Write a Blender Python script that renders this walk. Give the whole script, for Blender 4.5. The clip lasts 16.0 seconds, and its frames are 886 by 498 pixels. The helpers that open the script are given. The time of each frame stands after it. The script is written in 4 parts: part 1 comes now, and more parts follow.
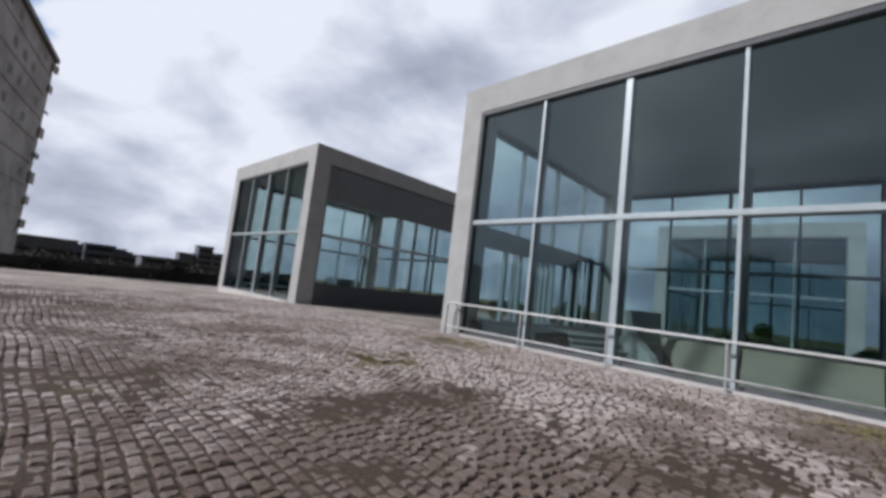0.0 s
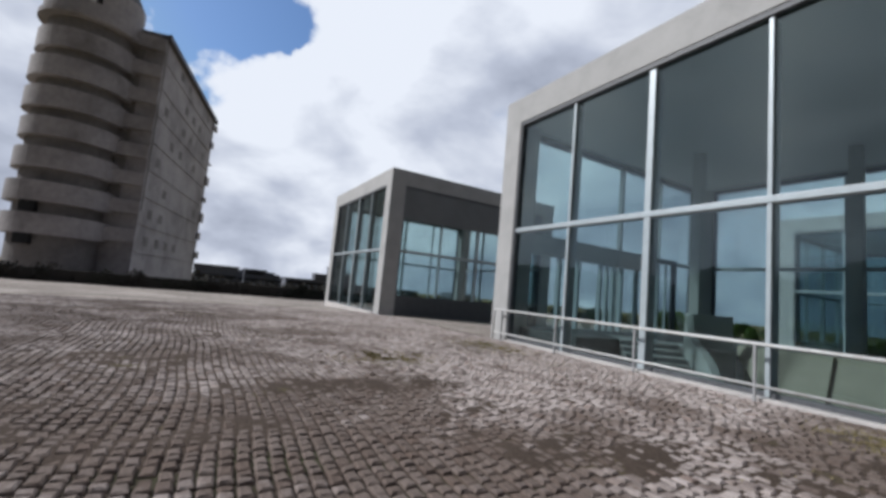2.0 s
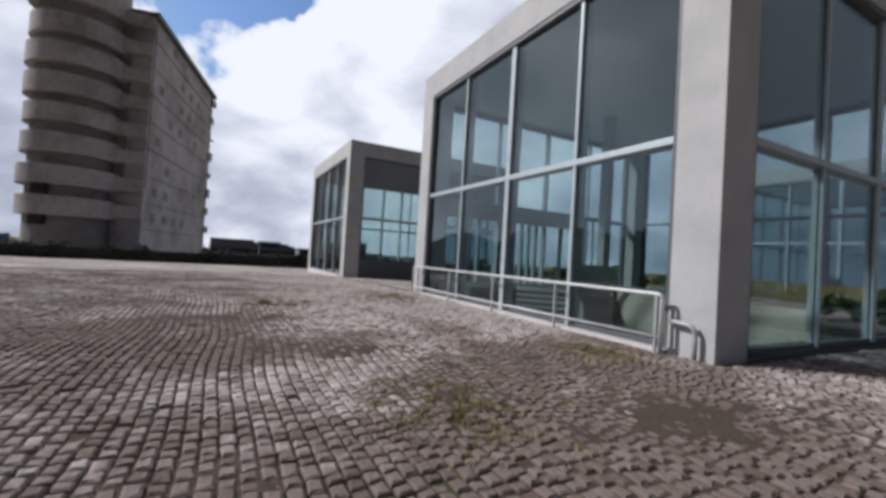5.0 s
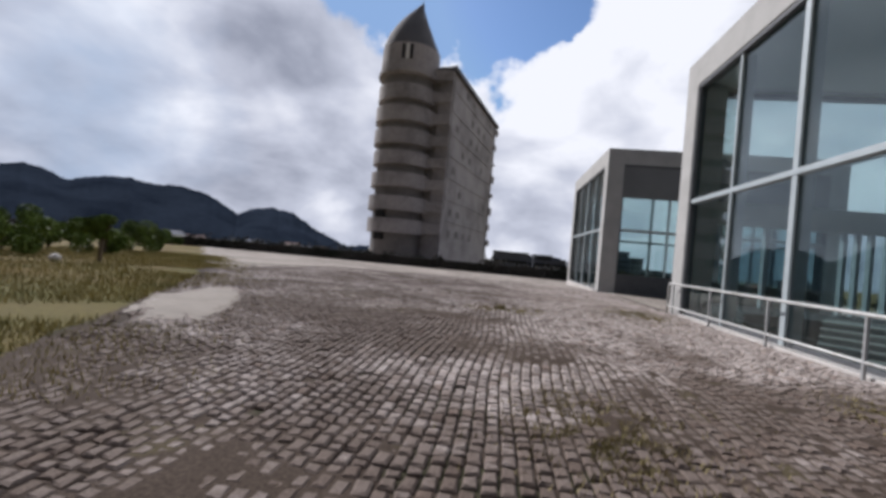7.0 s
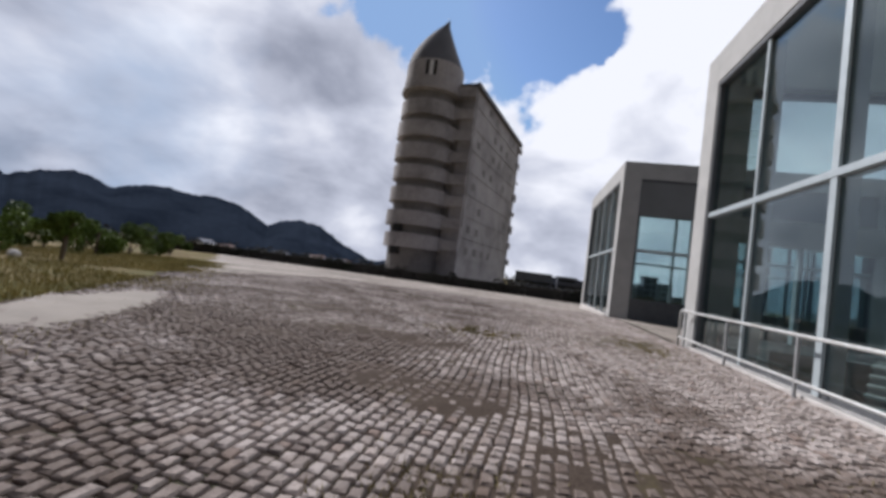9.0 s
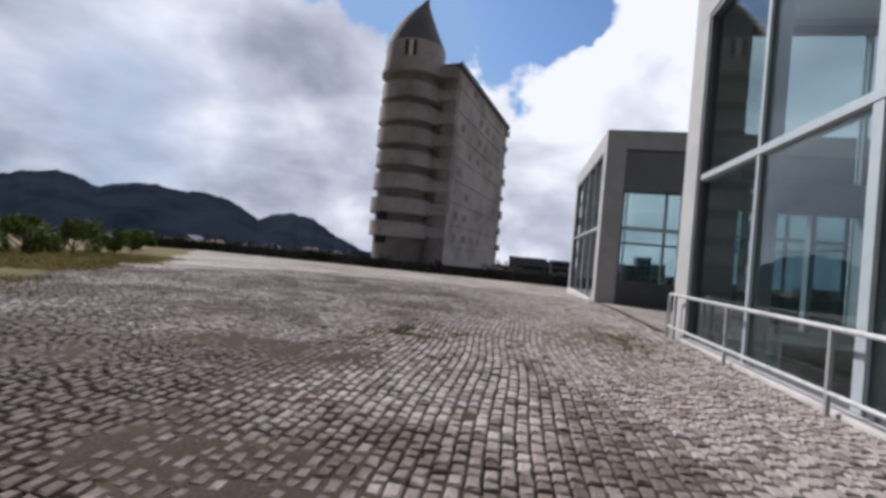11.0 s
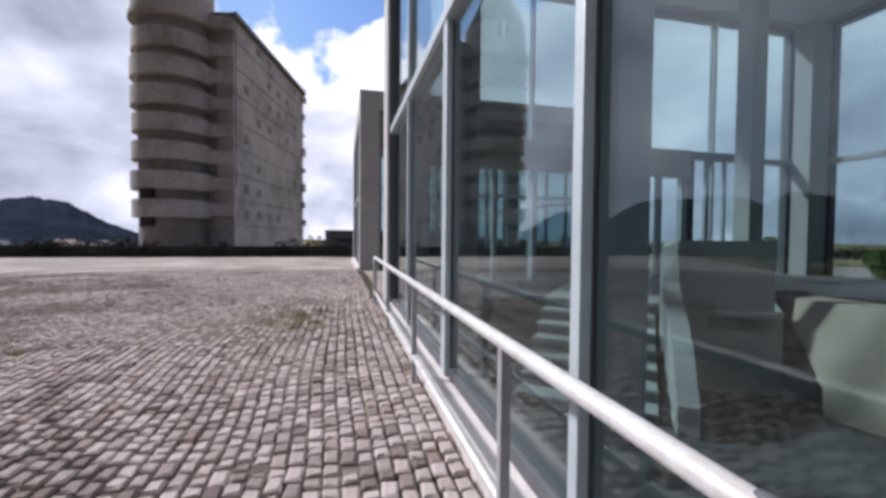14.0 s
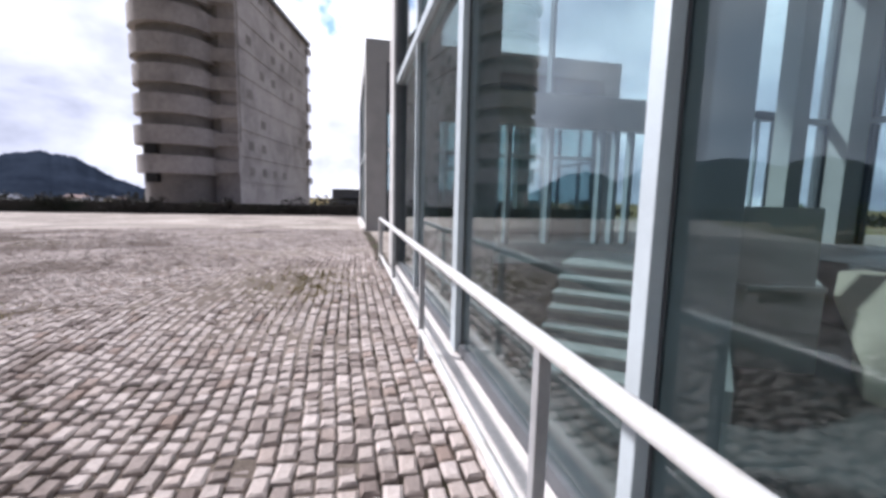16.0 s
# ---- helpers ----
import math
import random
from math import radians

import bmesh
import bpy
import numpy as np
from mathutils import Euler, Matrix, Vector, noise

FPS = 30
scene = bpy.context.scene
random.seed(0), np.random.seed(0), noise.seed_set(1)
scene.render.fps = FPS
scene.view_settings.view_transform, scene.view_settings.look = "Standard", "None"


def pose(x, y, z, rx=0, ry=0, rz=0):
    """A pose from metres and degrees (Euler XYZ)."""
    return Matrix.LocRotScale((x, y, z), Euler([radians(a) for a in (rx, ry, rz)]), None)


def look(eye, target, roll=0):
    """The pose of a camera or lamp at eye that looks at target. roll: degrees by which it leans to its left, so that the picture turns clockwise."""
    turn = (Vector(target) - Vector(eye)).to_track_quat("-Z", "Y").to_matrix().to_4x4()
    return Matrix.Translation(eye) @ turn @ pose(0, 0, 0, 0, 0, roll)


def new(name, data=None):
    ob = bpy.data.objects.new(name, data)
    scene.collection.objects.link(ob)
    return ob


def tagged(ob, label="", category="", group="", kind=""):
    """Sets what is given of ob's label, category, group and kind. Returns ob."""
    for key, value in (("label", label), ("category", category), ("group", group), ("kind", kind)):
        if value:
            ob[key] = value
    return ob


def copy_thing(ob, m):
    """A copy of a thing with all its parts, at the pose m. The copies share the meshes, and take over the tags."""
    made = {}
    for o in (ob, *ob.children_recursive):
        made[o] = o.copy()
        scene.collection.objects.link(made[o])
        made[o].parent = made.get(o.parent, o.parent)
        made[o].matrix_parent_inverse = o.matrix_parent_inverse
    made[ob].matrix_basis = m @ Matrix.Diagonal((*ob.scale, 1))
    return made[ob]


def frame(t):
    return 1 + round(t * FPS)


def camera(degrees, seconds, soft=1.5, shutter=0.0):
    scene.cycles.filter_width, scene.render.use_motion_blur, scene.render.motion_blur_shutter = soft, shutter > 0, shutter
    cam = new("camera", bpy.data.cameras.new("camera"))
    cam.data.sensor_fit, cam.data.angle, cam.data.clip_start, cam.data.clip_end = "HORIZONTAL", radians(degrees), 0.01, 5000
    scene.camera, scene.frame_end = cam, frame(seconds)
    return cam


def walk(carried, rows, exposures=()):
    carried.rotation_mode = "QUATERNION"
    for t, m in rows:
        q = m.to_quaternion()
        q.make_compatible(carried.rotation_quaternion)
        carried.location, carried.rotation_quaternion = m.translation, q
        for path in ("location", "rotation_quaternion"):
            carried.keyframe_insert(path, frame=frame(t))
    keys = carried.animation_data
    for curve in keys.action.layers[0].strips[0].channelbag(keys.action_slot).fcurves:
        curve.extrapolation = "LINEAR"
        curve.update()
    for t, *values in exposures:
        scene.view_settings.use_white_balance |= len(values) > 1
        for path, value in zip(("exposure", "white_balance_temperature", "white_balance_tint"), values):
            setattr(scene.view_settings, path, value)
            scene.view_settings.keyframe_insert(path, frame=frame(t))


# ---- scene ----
cam = camera(92.8, 16.0, soft=3.5)
PATH = [
    (0, (-9.562, -8.329, 1.239), (-8.152, -6.925, 1.437), 6.7),
    (0.5, (-9.364, -8.779, 1.285), (-8.153, -7.205, 1.523), 4.4),
    (1, (-9.008, -9.185, 1.325), (-7.93, -7.522, 1.595), 1.9),
    (1.5, (-8.702, -9.656, 1.312), (-7.828, -7.883, 1.614), 1.6),
    (2, (-8.331, -10.133, 1.29), (-7.348, -8.404, 1.494), 5.3),
    (2.5, (-7.99, -10.641, 1.351), (-7.053, -8.887, 1.562), 1.7),
    (3, (-7.785, -11.183, 1.238), (-6.802, -9.444, 1.346), 4.6),
    (3.5, (-7.504, -11.718, 1.309), (-6.648, -9.922, 1.511), 8.0),
    (4, (-7.231, -12.297, 1.223), (-6.389, -10.494, 1.419), 7.8),
    (4.2, (-7.031, -12.476, 1.255), (-5.968, -10.783, 1.302), 5.5),
    (6.3, (-5.847, -13.601, 1.305), (-5.472, -11.638, 1.383), 3.2),
    (6.5, (-5.796, -13.587, 1.306), (-5.538, -11.603, 1.301), 4.8),
    (7, (-5.447, -13.3, 1.286), (-5.723, -11.319, 1.297), 5.1),
    (7.5, (-5.065, -12.837, 1.29), (-5.577, -10.904, 1.327), 4.7),
    (8, (-4.902, -12.643, 1.339), (-5.303, -10.683, 1.334), 4.7),
    (8.5, (-4.596, -12.209, 1.291), (-5.024, -10.256, 1.346), 6.4),
    (8.7, (-4.502, -11.996, 1.254), (-4.906, -10.04, 1.341), 7.4),
    (10.8, (-3.615, -9.659, 1.365), (-3.941, -7.686, 1.383), 5.5),
    (11, (-3.561, -9.511, 1.307), (-3.927, -7.545, 1.337), 5.3),
    (11.5, (-3.170, -8.894, 1.317), (-3.153, -6.895, 1.371), 6.3),
    (12, (-2.817, -8.648, 1.356), (-2.734, -6.652, 1.439), 7.1),
    (12.5, (-2.335, -8.470, 1.285), (-2.190, -6.476, 1.315), 8.7),
    (13, (-1.901, -8.438, 1.306), (-1.865, -6.438, 1.285), 9.1),
    (13.5, (-1.442, -8.387, 1.362), (-1.176, -6.405, 1.341), 7.0),
    (14, (-0.975, -8.245, 1.359), (-0.509, -6.301, 1.301), 0.5),
    (14.5, (-0.726, -8.245, 1.313), (-0.341, -6.291, 1.133), 0.9),
    (15, (-0.646, -8.198, 1.307), (-0.167, -6.270, 1.078), 0.8),
    (15.5, (-0.770, -8.094, 1.349), (-0.122, -6.216, 1.124), -1.0),
    (16, (-0.914, -7.805, 1.369), (-0.480, -5.869, 1.124), 1.3),
]
walk(cam, [(t, look(eye, target, roll)) for t, eye, target, roll in PATH],
     [(0, -0.12, 5900, 13), (1, -0.05, 5880, 11), (2.5, -0.10, 5900, 11), (4, -0.03, 5920, 13), (7, 0.03, 6050, 14), (8, 0.02, 6050, 14), (11, 0.05, 6000, 14), (12.2, -0.06, 6000, 14), (13.0, 0.10, 6000, 15), (14.5, 0.50, 5950, 19), (15.3, 0.73, 5950, 19), (16, 0.84, 5950, 18)])

# ---- world, sun, exposure ----
SUN = Vector((-0.66, 0.42, 0.62)).normalized()


class Nodes:
    """A short way to write node trees."""

    def __init__(self, tree):
        self.t = tree

    def add(self, kind, **props):
        n = self.t.nodes.new(kind)
        for k, v in props.items():
            if k == "ramp":
                els = n.color_ramp.elements
                while len(els) < len(v):
                    els.new(0.5)
                for e, (p, c) in zip(els, v):
                    e.position, e.color = p, (*c, 1)
            elif k == "op":
                n.operation = v
            elif k == "blend":
                n.blend_type = v
        return n

    def link(self, a, b):
        self.t.links.new(a, b)

    def math(self, op, a, b=None, clamp=False):
        n = self.add("ShaderNodeMath", op=op)
        n.use_clamp = clamp
        for i, v in enumerate((a, b)):
            if v is None:
                continue
            if isinstance(v, (int, float)):
                n.inputs[i].default_value = v
            else:
                self.link(v, n.inputs[i])
        return n.outputs[0]

    def noise(self, vec, scale, detail=4, rough=0.55, dist=0.0):
        n = self.add("ShaderNodeTexNoise")
        n.inputs["Scale"].default_value = scale
        n.inputs["Detail"].default_value = detail
        n.inputs["Roughness"].default_value = rough
        n.inputs["Distortion"].default_value = dist
        if vec is not None:
            self.link(vec, n.inputs["Vector"])
        return n.outputs["Fac"]

    def ramp(self, fac, stops):
        n = self.add("ShaderNodeValToRGB", ramp=stops)
        self.link(fac, n.inputs[0])
        return n.outputs[0]

    def mix(self, fac, a, b, blend="MIX"):
        n = self.add("ShaderNodeMixRGB", blend=blend)
        for i, v in enumerate((fac, a, b)):
            if isinstance(v, (int, float)):
                n.inputs[i].default_value = v
            elif isinstance(v, tuple):
                n.inputs[i].default_value = (*v, 1)
            else:
                self.link(v, n.inputs[i])
        return n.outputs[0]


world = bpy.data.worlds.new("world")
scene.world = world
world.use_nodes = True
wn = Nodes(world.node_tree)
bg = world.node_tree.nodes["Background"]
sky = wn.add("ShaderNodeTexSky")
sky.sky_type = "NISHITA"
sky.sun_disc = False
sky.sun_elevation = math.asin(SUN.z)
sky.sun_rotation = math.atan2(SUN.x, SUN.y)
sky.dust_density = 1.5
sky_dim = wn.mix(1.0, sky.outputs[0], (0.105, 0.125, 0.145), "MULTIPLY")
sky_dim = wn.mix(1.0, sky_dim, (0.30, 0.46, 0.72), "DARKEN")
tc = wn.add("ShaderNodeTexCoord")
sep = wn.add("ShaderNodeSeparateXYZ")
wn.link(tc.outputs["Generated"], sep.inputs[0])
up = wn.math("ADD", wn.math("MAXIMUM", sep.outputs[2], 0.0), 0.55)
com = wn.add("ShaderNodeCombineXYZ")
wn.link(wn.math("DIVIDE", sep.outputs[0], up), com.inputs[0])
wn.link(wn.math("DIVIDE", sep.outputs[1], up), com.inputs[1])
wn.link(wn.math("MULTIPLY", sep.outputs[2], 1.3), com.inputs[2])
cloud = wn.noise(com.outputs[0], 2.3, 8, 0.52, 0.2)
# a clearing in the clouds above the tower, with puffed edges
puff = wn.add("ShaderNodeTexNoise")
puff.inputs["Scale"].default_value = 6.5
puff.inputs["Detail"].default_value = 6
puff.inputs["Roughness"].default_value = 0.5
wn.link(tc.outputs["Generated"], puff.inputs["Vector"])
half = wn.add("ShaderNodeVectorMath", op="SUBTRACT")
wn.link(puff.outputs["Color"], half.inputs[0])
half.inputs[1].default_value = (0.5, 0.5, 0.5)
push = wn.add("ShaderNodeVectorMath", op="SCALE")
wn.link(half.outputs[0], push.inputs[0])
push.inputs["Scale"].default_value = 0.085
bent = wn.add("ShaderNodeVectorMath", op="ADD")
wn.link(tc.outputs["Generated"], bent.inputs[0])
wn.link(push.outputs[0], bent.inputs[1])

def lobe(direction, edge, gain):
    d = wn.add("ShaderNodeVectorMath", op="DOT_PRODUCT")
    wn.link(bent.outputs[0], d.inputs[0])
    d.inputs[1].default_value = Vector(direction).normalized()
    return wn.math("MULTIPLY", wn.math("SUBTRACT", d.outputs["Value"], edge, clamp=True), gain)


clear = wn.math("MAXIMUM", lobe((-0.13, 0.80, 0.585), 0.945, 13.0), lobe((-0.02, 0.862, 0.506), 0.9915, 50.0))
mask = wn.ramp(wn.math("SUBTRACT", wn.math("ADD", cloud, 0.25), clear), [(0.46, (0, 0, 0)), (0.53, (0.85, 0.85, 0.85)), (0.57, (1, 1, 1))])
# cloud tone rises north and upward; the unseen south is dimmed with it
lean = wn.add("ShaderNodeVectorMath", op="DOT_PRODUCT")
wn.link(tc.outputs["Generated"], lean.inputs[0])
lean.inputs[1].default_value = (0.08, 0.22, 0.30)
shade = wn.math("ADD", wn.noise(com.outputs[0], 2.6, 7, 0.5, 0.2), wn.math("SUBTRACT", lean.outputs["Value"], 0.255))
shade = wn.math("ADD", shade, lobe((-0.05, 0.85, 0.50), 0.90, 0.6))
shade = wn.math("SUBTRACT", shade, lobe((-0.43, 0.85, 0.30), 0.955, 3.0))
shade = wn.math("ADD", shade, lobe((-0.70, 0.55, 0.45), 0.80, 0.25))
# unseen southern sky dimmed here, added to deepen shade on south-facing walls
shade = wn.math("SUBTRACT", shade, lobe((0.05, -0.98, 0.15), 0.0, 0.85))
cloud_col = wn.ramp(shade, [(0.0, (0.10, 0.11, 0.135)), (0.28, (0.36, 0.38, 0.44)), (0.44, (0.62, 0.64, 0.70)), (0.60, (1.0, 1.0, 1.0))])
# thin cloud low in the north-west, with the blue showing through
thin = wn.math("MULTIPLY", wn.math("MULTIPLY", lobe((-0.757, 0.639, 0.170), 0.965, 20.0), wn.noise(com.outputs[0], 3.5, 6, 0.55, 0.3)), 1.1, clamp=True)
cloud_col = wn.mix(wn.math("MINIMUM", thin, 0.75), cloud_col, (0.43, 0.57, 0.74))
wn.link(wn.mix(mask, sky_dim, cloud_col), bg.inputs["Color"])
bg.inputs["Strength"].default_value = 0.92

sun_data = bpy.data.lights.new("sun", "SUN")
sun_data.energy, sun_data.angle, sun_data.color = 4.0, radians(4), (1.0, 0.95, 0.88)
sun = new("sun", sun_data)
sun.matrix_world = look((0, 0, 60), Vector((0, 0, 60)) - SUN)


# ---- materials ----
def material(name, col, rough=0.7, metal=0.0, var=0.25, scale=6.0, fine=60.0, bump=0.15, tint=None, island=0.0, rand=0.0, spec=0.5):
    """A surface with broad stains and fine grain. tint: the colour that the stains tend to."""
    m = bpy.data.materials.new(name)
    m.use_nodes = True
    k = Nodes(m.node_tree)
    p = m.node_tree.nodes["Principled BSDF"]
    geo = k.add("ShaderNodeNewGeometry")
    pos = geo.outputs["Position"]
    broad = k.noise(pos, scale, 5, 0.6, 0.3)
    grain = k.noise(pos, fine, 4, 0.6)
    dark = tint or tuple(c * (1 - var) for c in col)
    light = tuple(min(1, c * (1 + var * 0.6)) for c in col)
    c = k.ramp(broad, [(0.3, dark), (0.52, col), (0.75, light)])
    c = k.mix(min(1, var * 1.6), c, k.ramp(grain, [(0.3, (0.55, 0.55, 0.55)), (0.7, (1.1, 1.1, 1.1))]), "MULTIPLY")
    if island or rand:
        src = geo.outputs["Random Per Island"]
        if rand:
            src = k.add("ShaderNodeObjectInfo").outputs["Random"]
        a = island or rand
        c = k.mix(1.0, c, k.ramp(src, [(0.0, (1 - a,) * 3), (1.0, (1 + a * 0.7,) * 3)]), "MULTIPLY")
    k.link(c, p.inputs["Base Color"])
    p.inputs["Metallic"].default_value = metal
    p.inputs["Specular IOR Level"].default_value = spec
    k.link(k.ramp(grain, [(0.3, (max(0.02, rough - 0.1),) * 3), (0.7, (min(1, rough + 0.1),) * 3)]), p.inputs["Roughness"])
    if bump:
        b = k.add("ShaderNodeBump")
        b.inputs["Strength"].default_value = bump
        b.inputs["Distance"].default_value = 0.02
        k.link(grain, b.inputs["Height"])
        k.link(b.outputs[0], p.inputs["Normal"])
    return m


def glass_material(name, tint, gloss):
    """A thin pane: clear tinted body and a mirror gloss that grows towards grazing angles."""
    m = bpy.data.materials.new(name)
    m.use_nodes = True
    k = Nodes(m.node_tree)
    out = m.node_tree.nodes["Material Output"]
    m.node_tree.nodes.remove(m.node_tree.nodes["Principled BSDF"])
    tr = k.add("ShaderNodeBsdfTransparent")
    tr.inputs[0].default_value = (*tint, 1)
    gl = k.add("ShaderNodeBsdfGlossy")
    gl.inputs["Roughness"].default_value = 0.015
    gl.inputs[0].default_value = (0.93, 0.97, 0.97, 1)
    geo = k.add("ShaderNodeNewGeometry")
    b = k.add("ShaderNodeBump")
    b.inputs["Strength"].default_value = 0.03
    b.inputs["Distance"].default_value = 0.05
    k.link(k.noise(geo.outputs["Position"], 0.9, 1, 0.4), b.inputs["Height"])
    k.link(b.outputs[0], gl.inputs["Normal"])
    lw = k.add("ShaderNodeLayerWeight")
    lw.inputs[0].default_value = 0.5
    gain = k.math("ADD", k.math("MULTIPLY", k.math("POWER", lw.outputs["Facing"], 4.0), 1.0 - gloss), gloss)
    mx = k.add("ShaderNodeMixShader")
    k.link(gain, mx.inputs[0])
    k.link(tr.outputs[0], mx.inputs[1])
    k.link(gl.outputs[0], mx.inputs[2])
    k.link(mx.outputs[0], out.inputs[0])
    return m


CONCRETE = material("concrete", (0.46, 0.455, 0.44), 0.85, var=0.14, scale=1.3, fine=45, bump=0.12)
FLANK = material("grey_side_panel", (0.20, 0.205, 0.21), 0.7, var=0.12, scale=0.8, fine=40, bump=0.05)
CONCRETE_IN = material("concrete_inside", (0.47, 0.475, 0.45), 0.85, var=0.18, scale=1.1, fine=40)
PLASTER = material("ceiling_plaster", (0.74, 0.74, 0.73), 0.9, var=0.06, scale=0.7, fine=30, bump=0.05)
ALU = material("aluminium", (0.46, 0.515, 0.535), 0.42, metal=0.15, var=0.10, scale=4, fine=120, bump=0.04)
STEEL = material("painted_steel", (0.40, 0.42, 0.435), 0.55, metal=0.0, var=0.12, scale=3, fine=80, bump=0.0)
GASKET = material("dark_frame", (0.095, 0.10, 0.108), 0.55, var=0.2, scale=5, fine=90, bump=0.05)
RAIL = material("white_rail_paint", (0.58, 0.58, 0.565), 0.45, metal=0.1, var=0.15, scale=7, fine=90, bump=0.06, tint=(0.45, 0.42, 0.38))
POST = material("grey_post_paint", (0.40, 0.40, 0.40), 0.5, metal=0.2, var=0.15, scale=7, fine=90, bump=0.06)
KERB = material("kerb_concrete", (0.60, 0.565, 0.535), 0.9, var=0.2, scale=3, fine=50, bump=0.25)
# inner concrete with the sun's warm tan put into its base colour
SUNLIT = material("sunlit_inner_concrete", (0.44, 0.385, 0.30), 0.85, var=0.15, scale=0.9, fine=40, bump=0.1)
FLOOR_IN = material("dark_stone_floor", (0.095, 0.098, 0.098), 0.6, var=0.25, scale=1.5, fine=40, bump=0.03)
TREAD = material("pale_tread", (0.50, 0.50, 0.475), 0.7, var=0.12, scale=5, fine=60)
GLASS = glass_material("pane_glass", (0.765, 0.835, 0.84), 0.06)
GLASS_FAR = glass_material("pane_glass_back", (0.80, 0.868, 0.878), 0.045)


def stone_material(name, single):
    """Worn setts: each its own tone, with brown soil trodden over them in broad drifts, more so to the south-west."""
    m = bpy.data.materials.new(name)
    m.use_nodes = True
    k = Nodes(m.node_tree)
    p = m.node_tree.nodes["Principled BSDF"]
    geo = k.add("ShaderNodeNewGeometry")
    pos = geo.outputs["Position"]
    tone = k.add("ShaderNodeObjectInfo").outputs["Random"] if single else geo.outputs["Random Per Island"]
    c = k.ramp(tone, [(0.0, (0.175, 0.14, 0.124)), (0.25, (0.325, 0.278, 0.252)), (0.75, (0.485, 0.426, 0.395)), (0.92, (0.40, 0.34, 0.306)), (1.0, (0.24, 0.18, 0.15))])
    grain = k.noise(pos, 60, 4, 0.6)
    c = k.mix(0.55, c, k.ramp(grain, [(0.3, (0.55, 0.53, 0.52)), (0.7, (1.1, 1.1, 1.1))]), "MULTIPLY")
    xyz = k.add("ShaderNodeSeparateXYZ")
    k.link(pos, xyz.inputs[0])
    west = k.math("MULTIPLY", k.math("ADD", xyz.outputs[0], 5.2), -0.04)
    west = k.math("MINIMUM", k.math("MAXIMUM", west, -0.045), 0.075)
    south = k.math("MULTIPLY", k.math("ADD", xyz.outputs[1], 6.9), -0.06)
    south = k.math("MINIMUM", k.math("MAXIMUM", south, -0.05), 0.045)
    away = k.math("ADD", west, south)
    drift = k.math("ADD", k.noise(pos, 0.42, 5, 0.62, 0.5), away)
    # swept clean where people walk most, dirtier by the corner of the pavilion
    for spot, reach, amount in (((-6.8, -9.2, 0), 2.4, -0.07), ((-1.8, -9.2, 0), 2.4, 0.16), ((-9.6, -10.4, 0), 2.4, 0.14), ((-3.6, -10.3, 0), 2.6, 0.14), ((-6.9, -11.2, 0), 1.4, 0.16), ((-5.7, -9.5, 0), 1.8, -0.13), ((-8.0, -10.2, 0), 1.3, -0.08), ((-4.7, -7.1, 0), 1.5, 0.14), ((-3.4, -11.8, 0), 2.2, 0.14)):
        far = k.add("ShaderNodeVectorMath", op="DISTANCE")
        k.link(pos, far.inputs[0])
        far.inputs[1].default_value = spot
        near = k.math("SUBTRACT", 1.0, k.math("DIVIDE", far.outputs["Value"], reach), clamp=True)
        drift = k.math("ADD", drift, k.math("MULTIPLY", near, amount))
    drift = k.math("ADD", drift, k.math("MULTIPLY", k.math("SUBTRACT", k.noise(pos, 5, 4, 0.65), 0.5), 0.34))
    c = k.mix(k.ramp(drift, [(0.44, (0, 0, 0)), (0.60, (0.8, 0.8, 0.8))]), c, k.ramp(grain, [(0.3, (0.058, 0.040, 0.030)), (0.7, (0.14, 0.102, 0.080))]))
    k.link(c, p.inputs["Base Color"])
    p.inputs["Roughness"].default_value = 0.88
    p.inputs["Specular IOR Level"].default_value = 0.2
    b = k.add("ShaderNodeBump")
    b.inputs["Strength"].default_value = 0.5
    b.inputs["Distance"].default_value = 0.01
    k.link(k.noise(pos, 38, 4, 0.6), b.inputs["Height"])
    k.link(b.outputs[0], p.inputs["Normal"])
    return m


COBBLE = stone_material("cobble_stone", False)
COBBLE_ONE = stone_material("cobble_stone_single", True)
JOINT = material("joint_soil", (0.06, 0.046, 0.037), 0.95, var=0.4, spec=0.1, scale=1.5, fine=60, bump=0.4, tint=(0.06, 0.065, 0.03))


